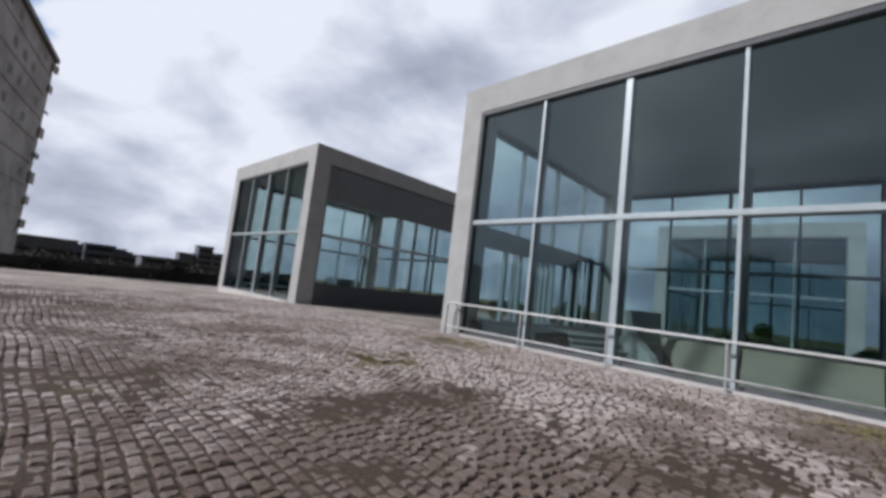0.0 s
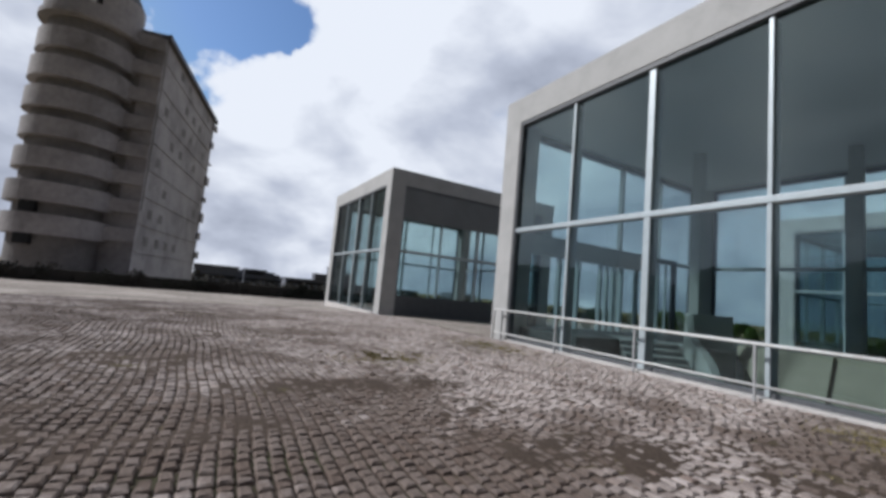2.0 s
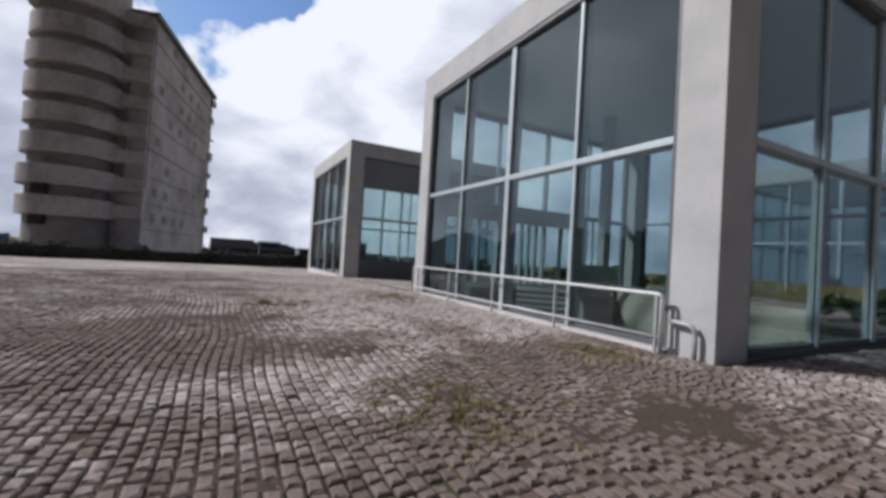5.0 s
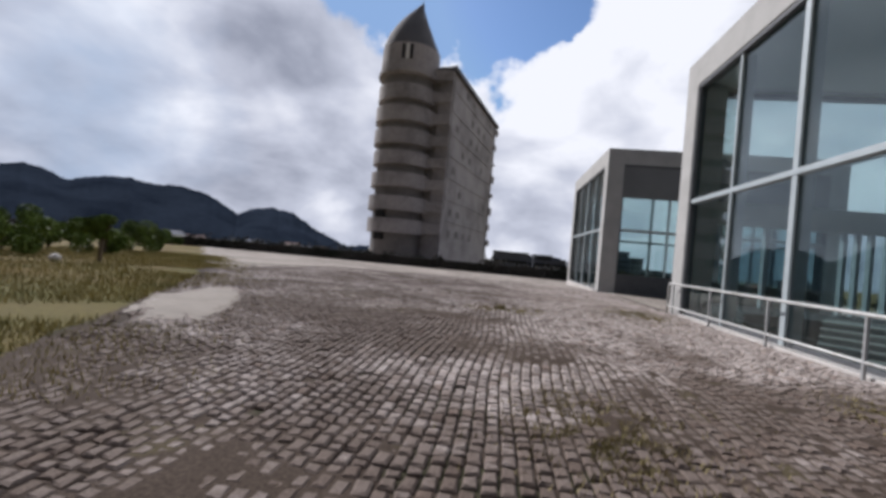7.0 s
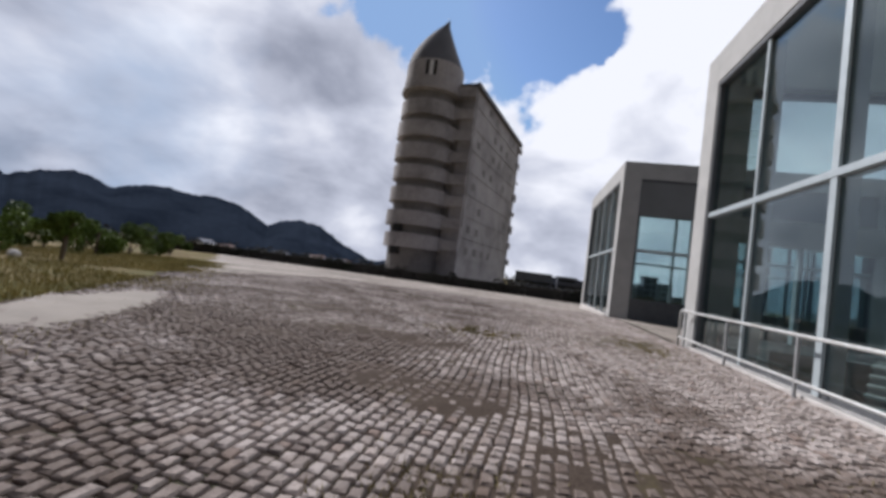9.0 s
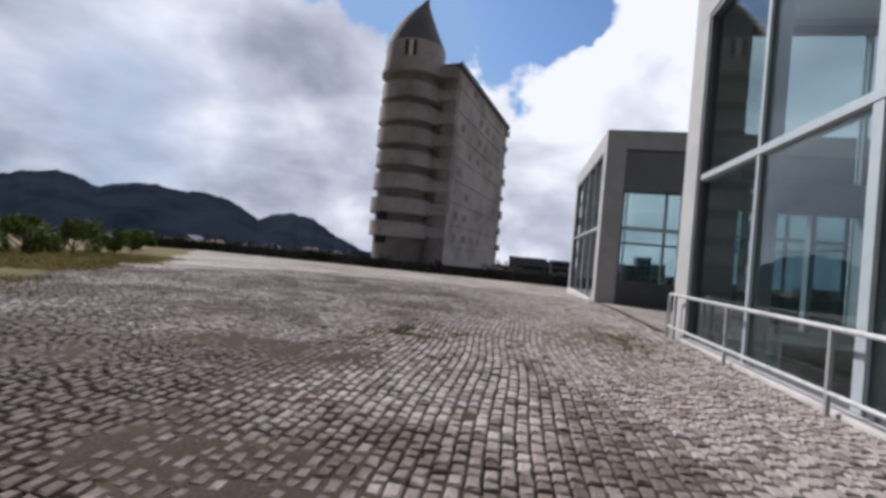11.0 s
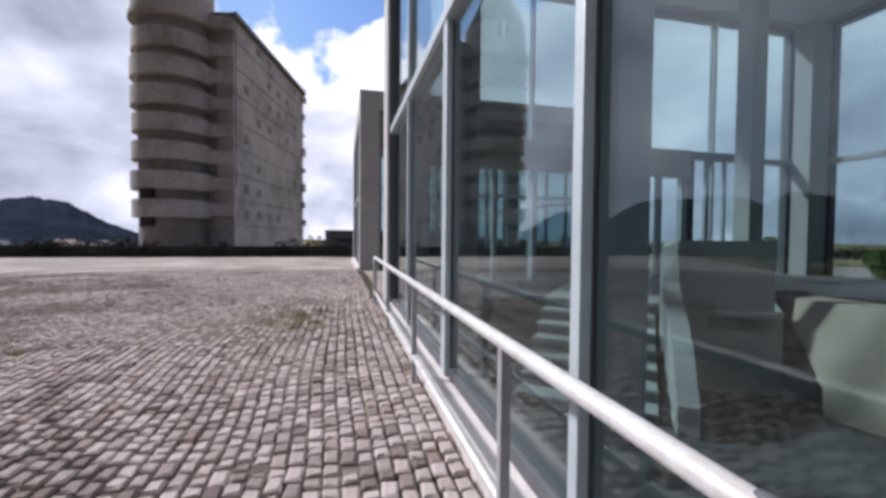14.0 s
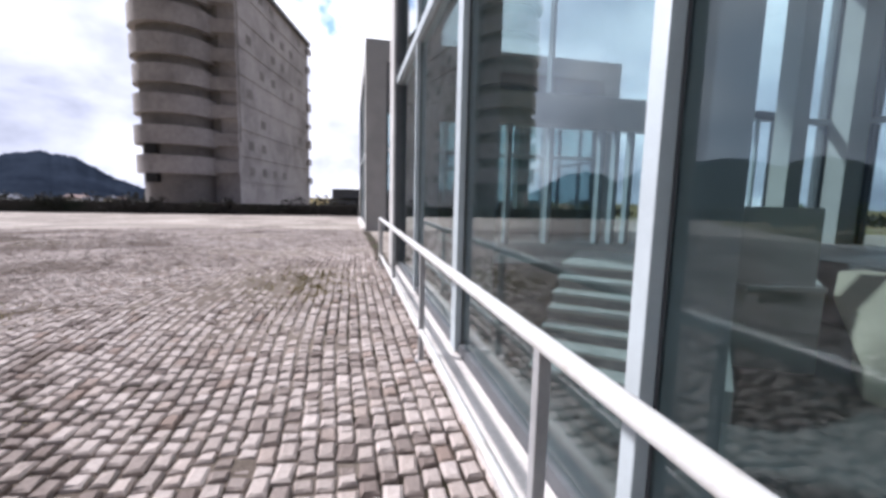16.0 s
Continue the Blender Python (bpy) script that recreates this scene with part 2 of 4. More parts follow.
def soil_material():
    """Trodden earth: brown by the lawn, paler and sandier towards the pavilions."""
    m = bpy.data.materials.new("trodden_soil")
    m.use_nodes = True
    k = Nodes(m.node_tree)
    p = m.node_tree.nodes["Principled BSDF"]
    pos = k.add("ShaderNodeNewGeometry").outputs["Position"]
    xyz = k.add("ShaderNodeSeparateXYZ")
    k.link(pos, xyz.inputs[0])
    pale = k.math("ADD", k.math("MULTIPLY", k.math("ADD", xyz.outputs[0], 4.2), 0.22), k.math("MULTIPLY", k.math("ADD", xyz.outputs[1], 3.5), 0.09))
    pale = k.math("ADD", pale, k.math("SUBTRACT", k.noise(pos, 0.8, 5, 0.6, 0.4), 0.5), clamp=True)
    grain = k.noise(pos, 45, 5, 0.65)
    c = k.mix(pale, k.ramp(grain, [(0.3, (0.040, 0.029, 0.022)), (0.7, (0.10, 0.076, 0.060))]), k.ramp(grain, [(0.3, (0.15, 0.126, 0.105)), (0.7, (0.29, 0.25, 0.215))]))
    moss = k.noise(pos, 1.6, 5, 0.7, 0.5)
    c = k.mix(k.ramp(moss, [(0.58, (0, 0, 0)), (0.70, (0.6, 0.6, 0.6))]), c, (0.12, 0.105, 0.045))
    k.link(c, p.inputs["Base Color"])
    p.inputs["Roughness"].default_value = 0.95
    p.inputs["Specular IOR Level"].default_value = 0.1
    b = k.add("ShaderNodeBump")
    b.inputs["Strength"].default_value = 0.6
    b.inputs["Distance"].default_value = 0.012
    k.link(grain, b.inputs["Height"])
    k.link(b.outputs[0], p.inputs["Normal"])
    return m


SOIL = soil_material()
GRASS_SOIL = material("dry_grass_ground", (0.19, 0.145, 0.07), 0.95, spec=0.05, var=0.5, scale=0.12, fine=12, bump=0.5, tint=(0.08, 0.10, 0.03))
SAND = material("pale_sand", (0.28, 0.245, 0.21), 0.95, var=0.2, scale=1.5, fine=60, bump=0.3)
BLADE = material("grass_blade", (0.36, 0.30, 0.125), 0.8, spec=0.1, var=0.4, scale=0.6, fine=20, bump=0, tint=(0.20, 0.20, 0.07), island=0.35)
WEED = material("weed_blade", (0.30, 0.25, 0.125), 0.8, spec=0.1, var=0.4, scale=0.9, fine=20, bump=0, tint=(0.20, 0.175, 0.075), island=0.4)
LEAF = material("leaf", (0.12, 0.175, 0.032), 0.65, spec=0.15, var=0.5, scale=0.5, fine=14, bump=0, tint=(0.05, 0.085, 0.02), island=0.4)
LEAF_DARK = material("hedge_leaf", (0.07, 0.066, 0.06), 0.75, spec=0.05, var=0.5, scale=0.3, fine=9, bump=0, tint=(0.032, 0.04, 0.029), island=0.5)
BARK = material("bark", (0.12, 0.09, 0.06), 0.9, var=0.4, scale=5, fine=40, bump=0.4)
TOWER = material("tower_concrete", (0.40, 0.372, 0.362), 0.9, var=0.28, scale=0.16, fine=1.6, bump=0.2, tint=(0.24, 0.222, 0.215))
# darker tower concrete: shade of the recesses put into the colour; also shutters
TOWER_DARK = material("tower_shade_and_shutter", (0.22, 0.203, 0.192), 0.9, var=0.3, scale=0.2, fine=2.0, bump=0.2)
VOID = material("dark_opening", (0.02, 0.02, 0.02), 0.9, var=0.2, scale=1, fine=5, bump=0)
ROOFING = material("slate_roof", (0.115, 0.11, 0.115), 0.8, var=0.3, scale=0.3, fine=3, bump=0.2)
# base colour lifted towards blue-grey, with the distance haze put into it
HILL = material("hazy_wooded_hill", (0.026, 0.035, 0.052), 0.95, spec=0.0, var=0.35, scale=0.012, fine=0.15, bump=0.15, tint=(0.014, 0.020, 0.032))
WHITEWASH = material("white_wall", (0.75, 0.74, 0.72), 0.8, var=0.1, scale=0.3, fine=4, bump=0)
TILE = material("clay_tile", (0.25, 0.16, 0.14), 0.8, var=0.3, scale=0.4, fine=5, bump=0.1)
# bluish grey carries the haze over far walls and roofs as plain colour
FAR_GREY = material("far_wall", (0.16, 0.17, 0.20), 0.9, var=0.2, scale=0.05, fine=1, bump=0)


# ---- mesh helpers ----
def mesh_of(name, bm, mat, smooth=False):
    me = bpy.data.meshes.new(name)
    bm.to_mesh(me)
    bm.free()
    me.materials.append(mat)
    if smooth:
        for f in me.polygons:
            f.use_smooth = True
    return me


def part(name, bm, mat, parent=None, label="", smooth=False):
    ob = new(name, mesh_of(name, bm, mat, smooth))
    if parent:
        ob.parent = parent
    return tagged(ob, label)


def thing(name, at, label, category, group="", kind=""):
    ob = new(name)
    ob.location = at
    ob.empty_display_size = 0.2
    return tagged(ob, label, category, group, kind)


def box(x0, x1, y0, y1, z0, z1, bevel=0.0, bm=None):
    own = bm is None
    bm = bm or bmesh.new()
    m = Matrix.Translation(((x0 + x1) / 2, (y0 + y1) / 2, (z0 + z1) / 2)) @ Matrix.Diagonal((x1 - x0, y1 - y0, z1 - z0, 1))
    bmesh.ops.create_cube(bm, size=1, matrix=m)
    if bevel and own:
        bmesh.ops.bevel(bm, geom=bm.edges[:], offset=bevel, segments=2, affect="EDGES", profile=0.6)
    return bm


def prism(points, z0, z1, bm=None):
    """An upright solid on a plan outline (counter-clockwise)."""
    bm = bm or bmesh.new()
    lo = [bm.verts.new((x, y, z0)) for x, y in points]
    hi = [bm.verts.new((x, y, z1)) for x, y in points]
    n = len(points)
    bm.faces.new(lo[::-1])
    bm.faces.new(hi)
    for i in range(n):
        bm.faces.new((lo[i], lo[(i + 1) % n], hi[(i + 1) % n], hi[i]))
    return bm


def tube(points, r, sides=12):
    """A round bar along a line of points."""
    bm = bmesh.new()
    pts = [Vector(p) for p in points]
    rings = []
    ref = Vector((0.31, 0.17, 0.94)).normalized()
    for i, p in enumerate(pts):
        d = (pts[min(i + 1, len(pts) - 1)] - pts[max(i - 1, 0)]).normalized()
        a = d.cross(ref).normalized()
        b = d.cross(a)
        rings.append([bm.verts.new(p + r * (math.cos(q) * a + math.sin(q) * b)) for q in (2 * math.pi * j / sides for j in range(sides))])
    for u, v in zip(rings, rings[1:]):
        for j in range(sides):
            bm.faces.new((u[j], u[(j + 1) % sides], v[(j + 1) % sides], v[j]))
    bm.faces.new(rings[0][::-1])
    bm.faces.new(rings[-1])
    bmesh.ops.recalc_face_normals(bm, faces=bm.faces[:])
    return bm


def from_arrays(name, verts, faces, mat, smooth=False):
    me = bpy.data.meshes.new(name)
    me.from_pydata(verts, [], faces)
    me.materials.append(mat)
    if smooth:
        me.polygons.foreach_set("use_smooth", [True] * len(me.polygons))
    me.update()
    return new(name, me)


def ground_z(x, y):
    """The plaza is level by the pavilion and falls gently away from it."""
    r = math.hypot(x + 5, y + 5)
    return -0.030 * max(0.0, min(r, 46) - 12) - 0.03 * max(0.0, min(r, 700) - 62)


# ---- ground ----
HOLE = (-0.1, 11.4, -9.6, 0.7)


def sheet(name, xs, ys, mat, lift, label, category):
    verts = [(x, y, ground_z(x, y) + lift) for y in ys for x in xs]
    w = len(xs)
    faces = [(j * w + i, j * w + i + 1, (j + 1) * w + i + 1, (j + 1) * w + i) for j in range(len(ys) - 1) for i in range(w - 1)
             if not (xs[i] >= HOLE[0] and xs[i + 1] <= HOLE[1] and ys[j] >= HOLE[2] and ys[j + 1] <= HOLE[3])]
    ob = from_arrays(name, verts, faces, mat, True)
    return tagged(ob, label, category, kind="structure")


def spread(a, b, near, far, mid=0.0):
    out, v = [], a
    while v < b:
        out.append(v)
        v += max(near, abs(v - mid) * far)
    return out + [b]


axis = spread(-2600, 2600, 2.0, 0.12)
sheet("ground", sorted(axis + list(HOLE[:2])), sorted(axis + list(HOLE[2:])), GRASS_SOIL, -0.05, "dry green-brown grassy ground reaching to the hills", "ground")


def plaza_left(y):
    u = y + 1.4
    return -14.0 - 0.655 * u - 0.13 * (math.sqrt(u * u + 6.0) - 0.6)


def plaza():
    """The paved sheet under the stones, left open under the pavilions."""
    ys = sorted(set([-40, -30, -24] + [-20 + 1.2 * i for i in range(70)] + [-15.0, 10.5, -9.6, 0.7]))
    verts, faces = [], []
    n = 46
    for y in ys:
        a = max(plaza_left(y), -62)
        a += 0.45 * math.sin(y * 0.9) + 0.25 * math.sin(y * 2.3 + 1) + 0.6 * noise.noise(Vector((y * 0.6, 3, 0)))
        for i in range(n + 1):
            x = a + (-0.1 - a) * i / n
            verts.append((x, y, ground_z(x, y)))
        for x in (11.4, 30, 60):
            verts.append((x, y, ground_z(x, y)))
    w = n + 4
    for j in range(len(ys) - 1):
        for i in range(w - 1):
            if i == n and ys[j] >= -9.61 and ys[j + 1] <= 0.71:
                continue
            faces.append((j * w + i, j * w + i + 1, (j + 1) * w + i + 1, (j + 1) * w + i))
    return verts, faces


pv, pf = plaza()


def paving_far():
    """Worn paving seen from afar: stones as a small-scale pattern in colour and relief."""
    m = bpy.data.materials.new("worn_paving")
    m.use_nodes = True
    k = Nodes(m.node_tree)
    p = m.node_tree.nodes["Principled BSDF"]
    geo = k.add("ShaderNodeNewGeometry")
    pos = geo.outputs["Position"]
    vor = k.add("ShaderNodeTexVoronoi")
    vor.feature = "DISTANCE_TO_EDGE"
    vor.inputs["Scale"].default_value = 8.5
    vor.inputs["Randomness"].default_value = 0.55
    k.link(pos, vor.inputs["Vector"])
    broad = k.noise(pos, 0.16, 5, 0.6, 0.6)
    mid = k.noise(pos, 0.9, 5, 0.6)
    c = k.ramp(broad, [(0.36, (0.18, 0.147, 0.123)), (0.47, (0.31, 0.268, 0.235)), (0.58, (0.43, 0.383, 0.341))])
    c = k.mix(0.6, c, k.ramp(mid, [(0.3, (0.6, 0.6, 0.58)), (0.7, (1.15, 1.13, 1.1))]), "MULTIPLY")
    c = k.mix(1.0, c, k.ramp(vor.outputs["Distance"], [(0.02, (0.4, 0.37, 0.33)), (0.1, (1, 1, 1))]), "MULTIPLY")
    k.link(c, p.inputs["Base Color"])
    p.inputs["Roughness"].default_value = 0.92
    b = k.add("ShaderNodeBump")
    b.inputs["Strength"].default_value = 0.5
    b.inputs["Distance"].default_value = 0.02
    k.link(vor.outputs["Distance"], b.inputs["Height"])
    k.link(b.outputs[0], p.inputs["Normal"])
    return m


PAVING = paving_far()
JOINT_NEAR = (-15.7, 0.0, -15.0, 10.5)
pavement = tagged(from_arrays("pavement", pv, pf, PAVING), "worn grey-brown cobblestone plaza with mossy joints", "pavement", kind="structure")
pavement.data.materials.append(JOINT)
for f in pavement.data.polygons:
    if JOINT_NEAR[0] < f.center.x < (12.0 if f.center.y < -9.6 else JOINT_NEAR[1]) and JOINT_NEAR[2] < f.center.y < JOINT_NEAR[3]:
        f.material_index = 1

# ---- pavilions ----
BAYS = (0.06, -2.15, -4.42, -6.71, -8.94)
Y0, Y1 = -9.66, 0.78          # outer ends of the front
XF, XB = -0.12, 11.4          # outer front and back faces
GLASS_TOP, TRANSOM, ROOF_TOP = 6.88, 3.395, 7.7


def facade(owner, place, bays, glass, sill=0.06, thick=2, fin=0.12):
    """One glazed side. place(u, d, z) -> local point; u along the side, d inwards."""
    def solid(u0, u1, d0, d1, z0, z1, bevel=0.0):
        a, b = place(u0, d0, z0), place(u1, d1, z1)
        return box(min(a[0], b[0]), max(a[0], b[0]), min(a[1], b[1]), max(a[1], b[1]), z0, z1, bevel)

    lo, hi = min(bays), max(bays)
    part("top_frame", solid(lo, hi, -0.10, 0.14, GLASS_TOP - 0.12, GLASS_TOP, 0.004), GASKET, owner, "black top frame")
    part("bottom_frame", solid(lo, hi, -0.02, 0.12, sill, sill + 0.09, 0.004), GASKET, owner, "dark bottom frame")
    part("transom", solid(lo, hi, -0.07, 0.0, TRANSOM - 0.06, TRANSOM + 0.06, 0.006), ALU, owner, "pale aluminium transom")
    part("transom_back", solid(lo, hi, 0.0, 0.16, TRANSOM - 0.08, TRANSOM + 0.05, 0.006), STEEL, owner, "dark steel transom")
    for e in (lo, hi):
        s = 1 if e == lo else -1
        part("edge_frame", solid(e, e + s * 0.08, -0.09, 0.12, sill + 0.09, GLASS_TOP - 0.12, 0.004), GASKET, owner, "dark edge frame")
    order = sorted(bays)
    for i, u in enumerate(order[1:-1], 1):
        wide = 0.075 if i == thick else 0.036
        part("mullion", solid(u - wide, u + wide, -0.055, -0.0, sill + 0.02, GLASS_TOP - 0.1, 0.006), ALU, owner, "pale aluminium mullion")
        part("gasket", solid(u - wide - 0.006, u + wide + 0.006, 0.0, 0.008, sill + 0.09, GLASS_TOP - 0.12), GASKET, owner, "black gasket")
        part("mullion_fin", solid(u - wide * 0.8, u + wide * 0.8, 0.028, fin, sill + 0.02, GLASS_TOP - 0.13, 0.006), STEEL, owner, "grey steel fin behind the glass")
    for a, b in zip(order, order[1:]):
        for z0, z1 in ((sill + 0.09, TRANSOM - 0.06), (TRANSOM + 0.06, GLASS_TOP - 0.13)):
            part("pane", solid(a + 0.02, b - 0.02, 0.008, 0.026, z0 - 0.01, z1 + 0.01), glass, owner, "teal-tinted glass pane")


def pavilion(at, label):
    p = thing("glass_pavilion", at, label, "pavilion", group="glass pavilions on the plaza")
    # corner piers
    for x0, x1 in ((XF, 0.72), (XB - 0.84, XB)):
        for y0, y1 in ((Y0, BAYS[-1]), (BAYS[0], Y1)):
            pier = part("pier", box(x0, x1, y0, y1, -0.6, GLASS_TOP, 0.012), CONCRETE, p, "pale fair-faced concrete pier")
            if x0 == XF:
                for r in range(7):
                    for s in (0.2, 0.8):
                        bm = bmesh.new()
                        bmesh.ops.create_cone(bm, cap_ends=True, segments=8, radius1=0.018, radius2=0.018, depth=0.008,
                                              matrix=Matrix.Translation((XF - 0.001, y0 + (y1 - y0) * s, 0.5 + r * 0.95)) @ Matrix.Rotation(math.pi / 2, 4, "Y"))
                        part("tie_hole", bm, STEEL, pier, "dark formwork tie hole")
    # roof band on all four sides, and the roof within
    for nm, b in (("roof_band", (XF, XB, Y0, Y0 + 0.4)), ("roof_band", (XF, XB, Y1 - 0.4, Y1)),
                  ("roof_band", (XF, XF + 0.4, Y0 + 0.4, Y1 - 0.4)), ("roof_band", (XB - 0.4, XB, Y0 + 0.4, Y1 - 0.4))):
        part(nm, box(*b, GLASS_TOP, ROOF_TOP), CONCRETE, p, "pale concrete roof band")
    part("roof", box(XF + 0.4, XB - 0.4, Y0 + 0.4, Y1 - 0.4, GLASS_TOP + 0.25, ROOF_TOP - 0.25), CONCRETE, p, "flat concrete roof")
    part("ceiling", box(XF + 0.4, XB - 0.4, Y0 + 0.4, Y1 - 0.4, GLASS_TOP + 0.05, GLASS_TOP + 0.25), PLASTER, p, "plain grey ceiling")
    facade(p, lambda u, d, z: (d, u, z), BAYS, GLASS, fin=0.27)
    side = [0.72 + (XB - 0.84 - 0.72) * i / 4 for i in range(5)]
    facade(p, lambda u, d, z: (u, Y0 + 0.12 + d, z), side, GLASS)
    facade(p, lambda u, d, z: (u, Y1 - 0.12 - d, z), side, GLASS_FAR)
    facade(p, lambda u, d, z: (XB - 0.12 - d, u, z), BAYS, GLASS_FAR)
    return p


A = pavilion((0, 0, 0), "glass pavilion with pale concrete piers and roof band")
# front kerb of the pavilion
part("kerb", box(-0.25, -0.02, BAYS[-1], BAYS[0], -0.3, 0.07, 0.015), KERB, A, "pale worn concrete kerb")
PIT = (0.45, 6.9, -8.9, -2.2, -0.6)   # sunken floor
RAISED = 0.45                          # upper floor round it


def ground_floor(owner):
    x0, x1, y0, y1, z = PIT
    ends = (-0.02, XB - 0.05, Y0 + 0.05, Y1 - 0.05)
    for b, top in (((ends[0], x0, ends[2], ends[3]), 0.02), ((x1, ends[1], ends[2], ends[3]), RAISED), ((x0, x1, y1, ends[3]), RAISED), ((x0, x1, ends[2], y0), 0.02)):
        part("floor_slab", box(*b, -0.6, top), FLOOR_IN, owner, "dark stone floor")
    part("pit_floor", box(x0 - 0.2, x1 + 0.2, y0 - 0.2, y1 + 0.2, z - 0.2, z), FLOOR_IN, owner, "dark sunken floor")
    for b in ((x0 - 0.2, x0, y0, y1), (x1, x1 + 0.2, y0, y1), (x0 - 0.2, x1 + 0.2, y1, y1 + 0.2), (x0 - 0.2, x1 + 0.2, y0 - 0.2, y0)):
        part("pit_wall", box(*b, z - 0.1, -0.55), CONCRETE_IN, owner, "bare concrete wall of the sunken floor")


ground_floor(A)

B = copy_thing(A, pose(-0.12, 19.78, -0.13))
for o in list(B.children):
    if o.name.split(".")[0] in ("pit_floor", "pit_wall"):
        bpy.data.objects.remove(o)
part("plinth", box(0.74, XB - 0.86, Y0 + 0.02, Y0 + 0.06, -0.4, 1.05, 0.004), GASKET, B, "dark plinth below the side glass")
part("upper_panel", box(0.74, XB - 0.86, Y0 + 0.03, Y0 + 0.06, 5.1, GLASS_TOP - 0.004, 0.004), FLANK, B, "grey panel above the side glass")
part("floor_plate", box(PIT[0], PIT[1], PIT[2], PIT[3], -0.6, 0.018), FLOOR_IN, B, "dark stone floor")
copy_thing(B, pose(22.1, 1.05, -0.13))


# ---- inside the pavilion ----
def staircase():
    s = thing("staircase", (0, 0, 0), "short concrete staircase with pale treads to the sunken floor", "staircase")
    s.matrix_basis = pose(2.21, -4.58, PIT[4], 0, 0, -38.2)
    rise, go, n = 0.15, 0.29, 7
    for i in range(n):
        last = 1.5 if i == n - 1 else 0
        # risers borrow the darker panel grey, so their shadow is in the colour
        part("step", box(-1.5, 0.0, i * go, (n + 1) * go, i * rise, (i + 1) * rise - 0.035), FLANK, s, "grey riser with shadow in its colour")
        part("tread", box(-1.52, 0.0, i * go - 0.03, (i + 1) * go + last, (i + 1) * rise - 0.035, (i + 1) * rise + (0.004 if last else 0), 0.006), TREAD, s, "pale stone tread")
    return s


staircase()


def swept_wall(pts, thick, z0, tops, mat, name, label, category):
    """A wall that follows a curved plan line, its top rising and falling along it."""
    bm = bmesh.new()
    rows = []
    for i, (x, y) in enumerate(pts):
        a, b = Vector(pts[max(i - 1, 0)]), Vector(pts[min(i + 1, len(pts) - 1)])
        d = (b - a).normalized()
        n = Vector((-d.y, d.x)) * thick / 2
        rows.append([bm.verts.new((x + s * n.x, y + s * n.y, z)) for s, z in ((1, z0), (1, tops[i]), (-1, tops[i]), (-1, z0))])
    for u, v in zip(rows, rows[1:]):
        for j in range(4):
            bm.faces.new((u[j], u[(j + 1) % 4], v[(j + 1) % 4], v[j]))
    bm.faces.new(rows[0][::-1])
    bm.faces.new(rows[-1])
    bmesh.ops.recalc_face_normals(bm, faces=bm.faces[:])
    return tagged(part(name, bm, mat), label, category)


# the parapet comes up beside the stairs and turns along the edge of the upper floor
curve = [(2.34, -4.83), (2.58, -4.48), (2.80, -4.17), (2.98, -3.90), (3.13, -3.67), (3.24, -3.52), (3.34, -3.46), (3.46, -3.50), (3.60, -3.58), (3.95, -3.80), (4.32, -4.04)]
tops = [-0.30, 0.18, 0.42, 0.58, 0.80, 1.22, 1.34, 1.34, 1.34, 1.34, 1.34]
swept_wall(curve, 0.20, PIT[4], tops, CONCRETE_IN, "stair_parapet", "curved pale concrete parapet sweeping up beside the stairs", "parapet")
edge = prism([(3.30, -3.58), (3.60, -3.70), (4.36, -4.16), (5.3, -3.3), (5.3, -2.1), (3.6, -2.1)], PIT[4], RAISED - 0.01)
tagged(part("floor_edge", edge, CONCRETE_IN), "bare concrete edge of the upper floor under the parapet", "floor edge", kind="structure")
nosing = prism([(3.50, -3.96), (4.34, -4.20), (4.40, -4.02), (3.52, -3.50)], RAISED - 0.06, RAISED - 0.005)
tagged(part("edge_nosing", nosing, TREAD), "pale stone nosing along the edge of the upper floor", "nosing", kind="structure")


def flank(north, south, sweep, label):
    """A tan concrete wall of the sunken floor, leaning back as it rises; its north end sweeps back."""
    bm = bmesh.new()
    sec = [(0.0, PIT[4], 0.0), (0.10, -0.36, 0.10), (0.26, 0.0, 0.45), (0.40, 0.30, 0.90), (0.54, 0.60, 1.0), (0.95, 0.61, 1.0), (0.95, PIT[4], 1.0)]
    rows = [[bm.verts.new((x + u, y + k * w, z)) for u, z, w in sec] for (x, y), k in ((north, sweep), (south, 0.0))]
    n = len(sec)
    for j in range(n):
        bm.faces.new((rows[0][j], rows[0][(j + 1) % n], rows[1][(j + 1) % n], rows[1][j]))
    bm.faces.new(rows[0])
    bm.faces.new(rows[1])
    bmesh.ops.recalc_face_normals(bm, faces=bm.faces[:])
    return tagged(part("sloping_wall", bm, SUNLIT), label, "wall", group="sloping walls of the sunken floor")


flank((4.22, -4.74), (4.37, -6.00), 0.74, "sunlit tan sloping concrete wall inside the pavilion")
flank((4.50, -6.03), (4.80, -8.80), 0.0, "shaded tan sloping concrete wall inside the pavilion")
tagged(part("lintel", box(0.74, 7.1, 0.18, 0.46, 2.82, 3.46, 0.01), CONCRETE_IN), "deep grey concrete lintel inside the pavilion", "beam")
for x in (2.2, 3.1, 4.25, 4.6, 4.95, 5.4, 6.3, 6.95):
    tagged(part("door_post", box(x - 0.05, x + 0.05, 0.24, 0.40, RAISED, 2.82, 0.006), ALU), "pale door post under the concrete lintel", "post", group="door posts inside the pavilion")
portal = thing("door_frame", (7.95, 0.32, RAISED), "dark steel door frame beside the concrete lintel", "door frame")
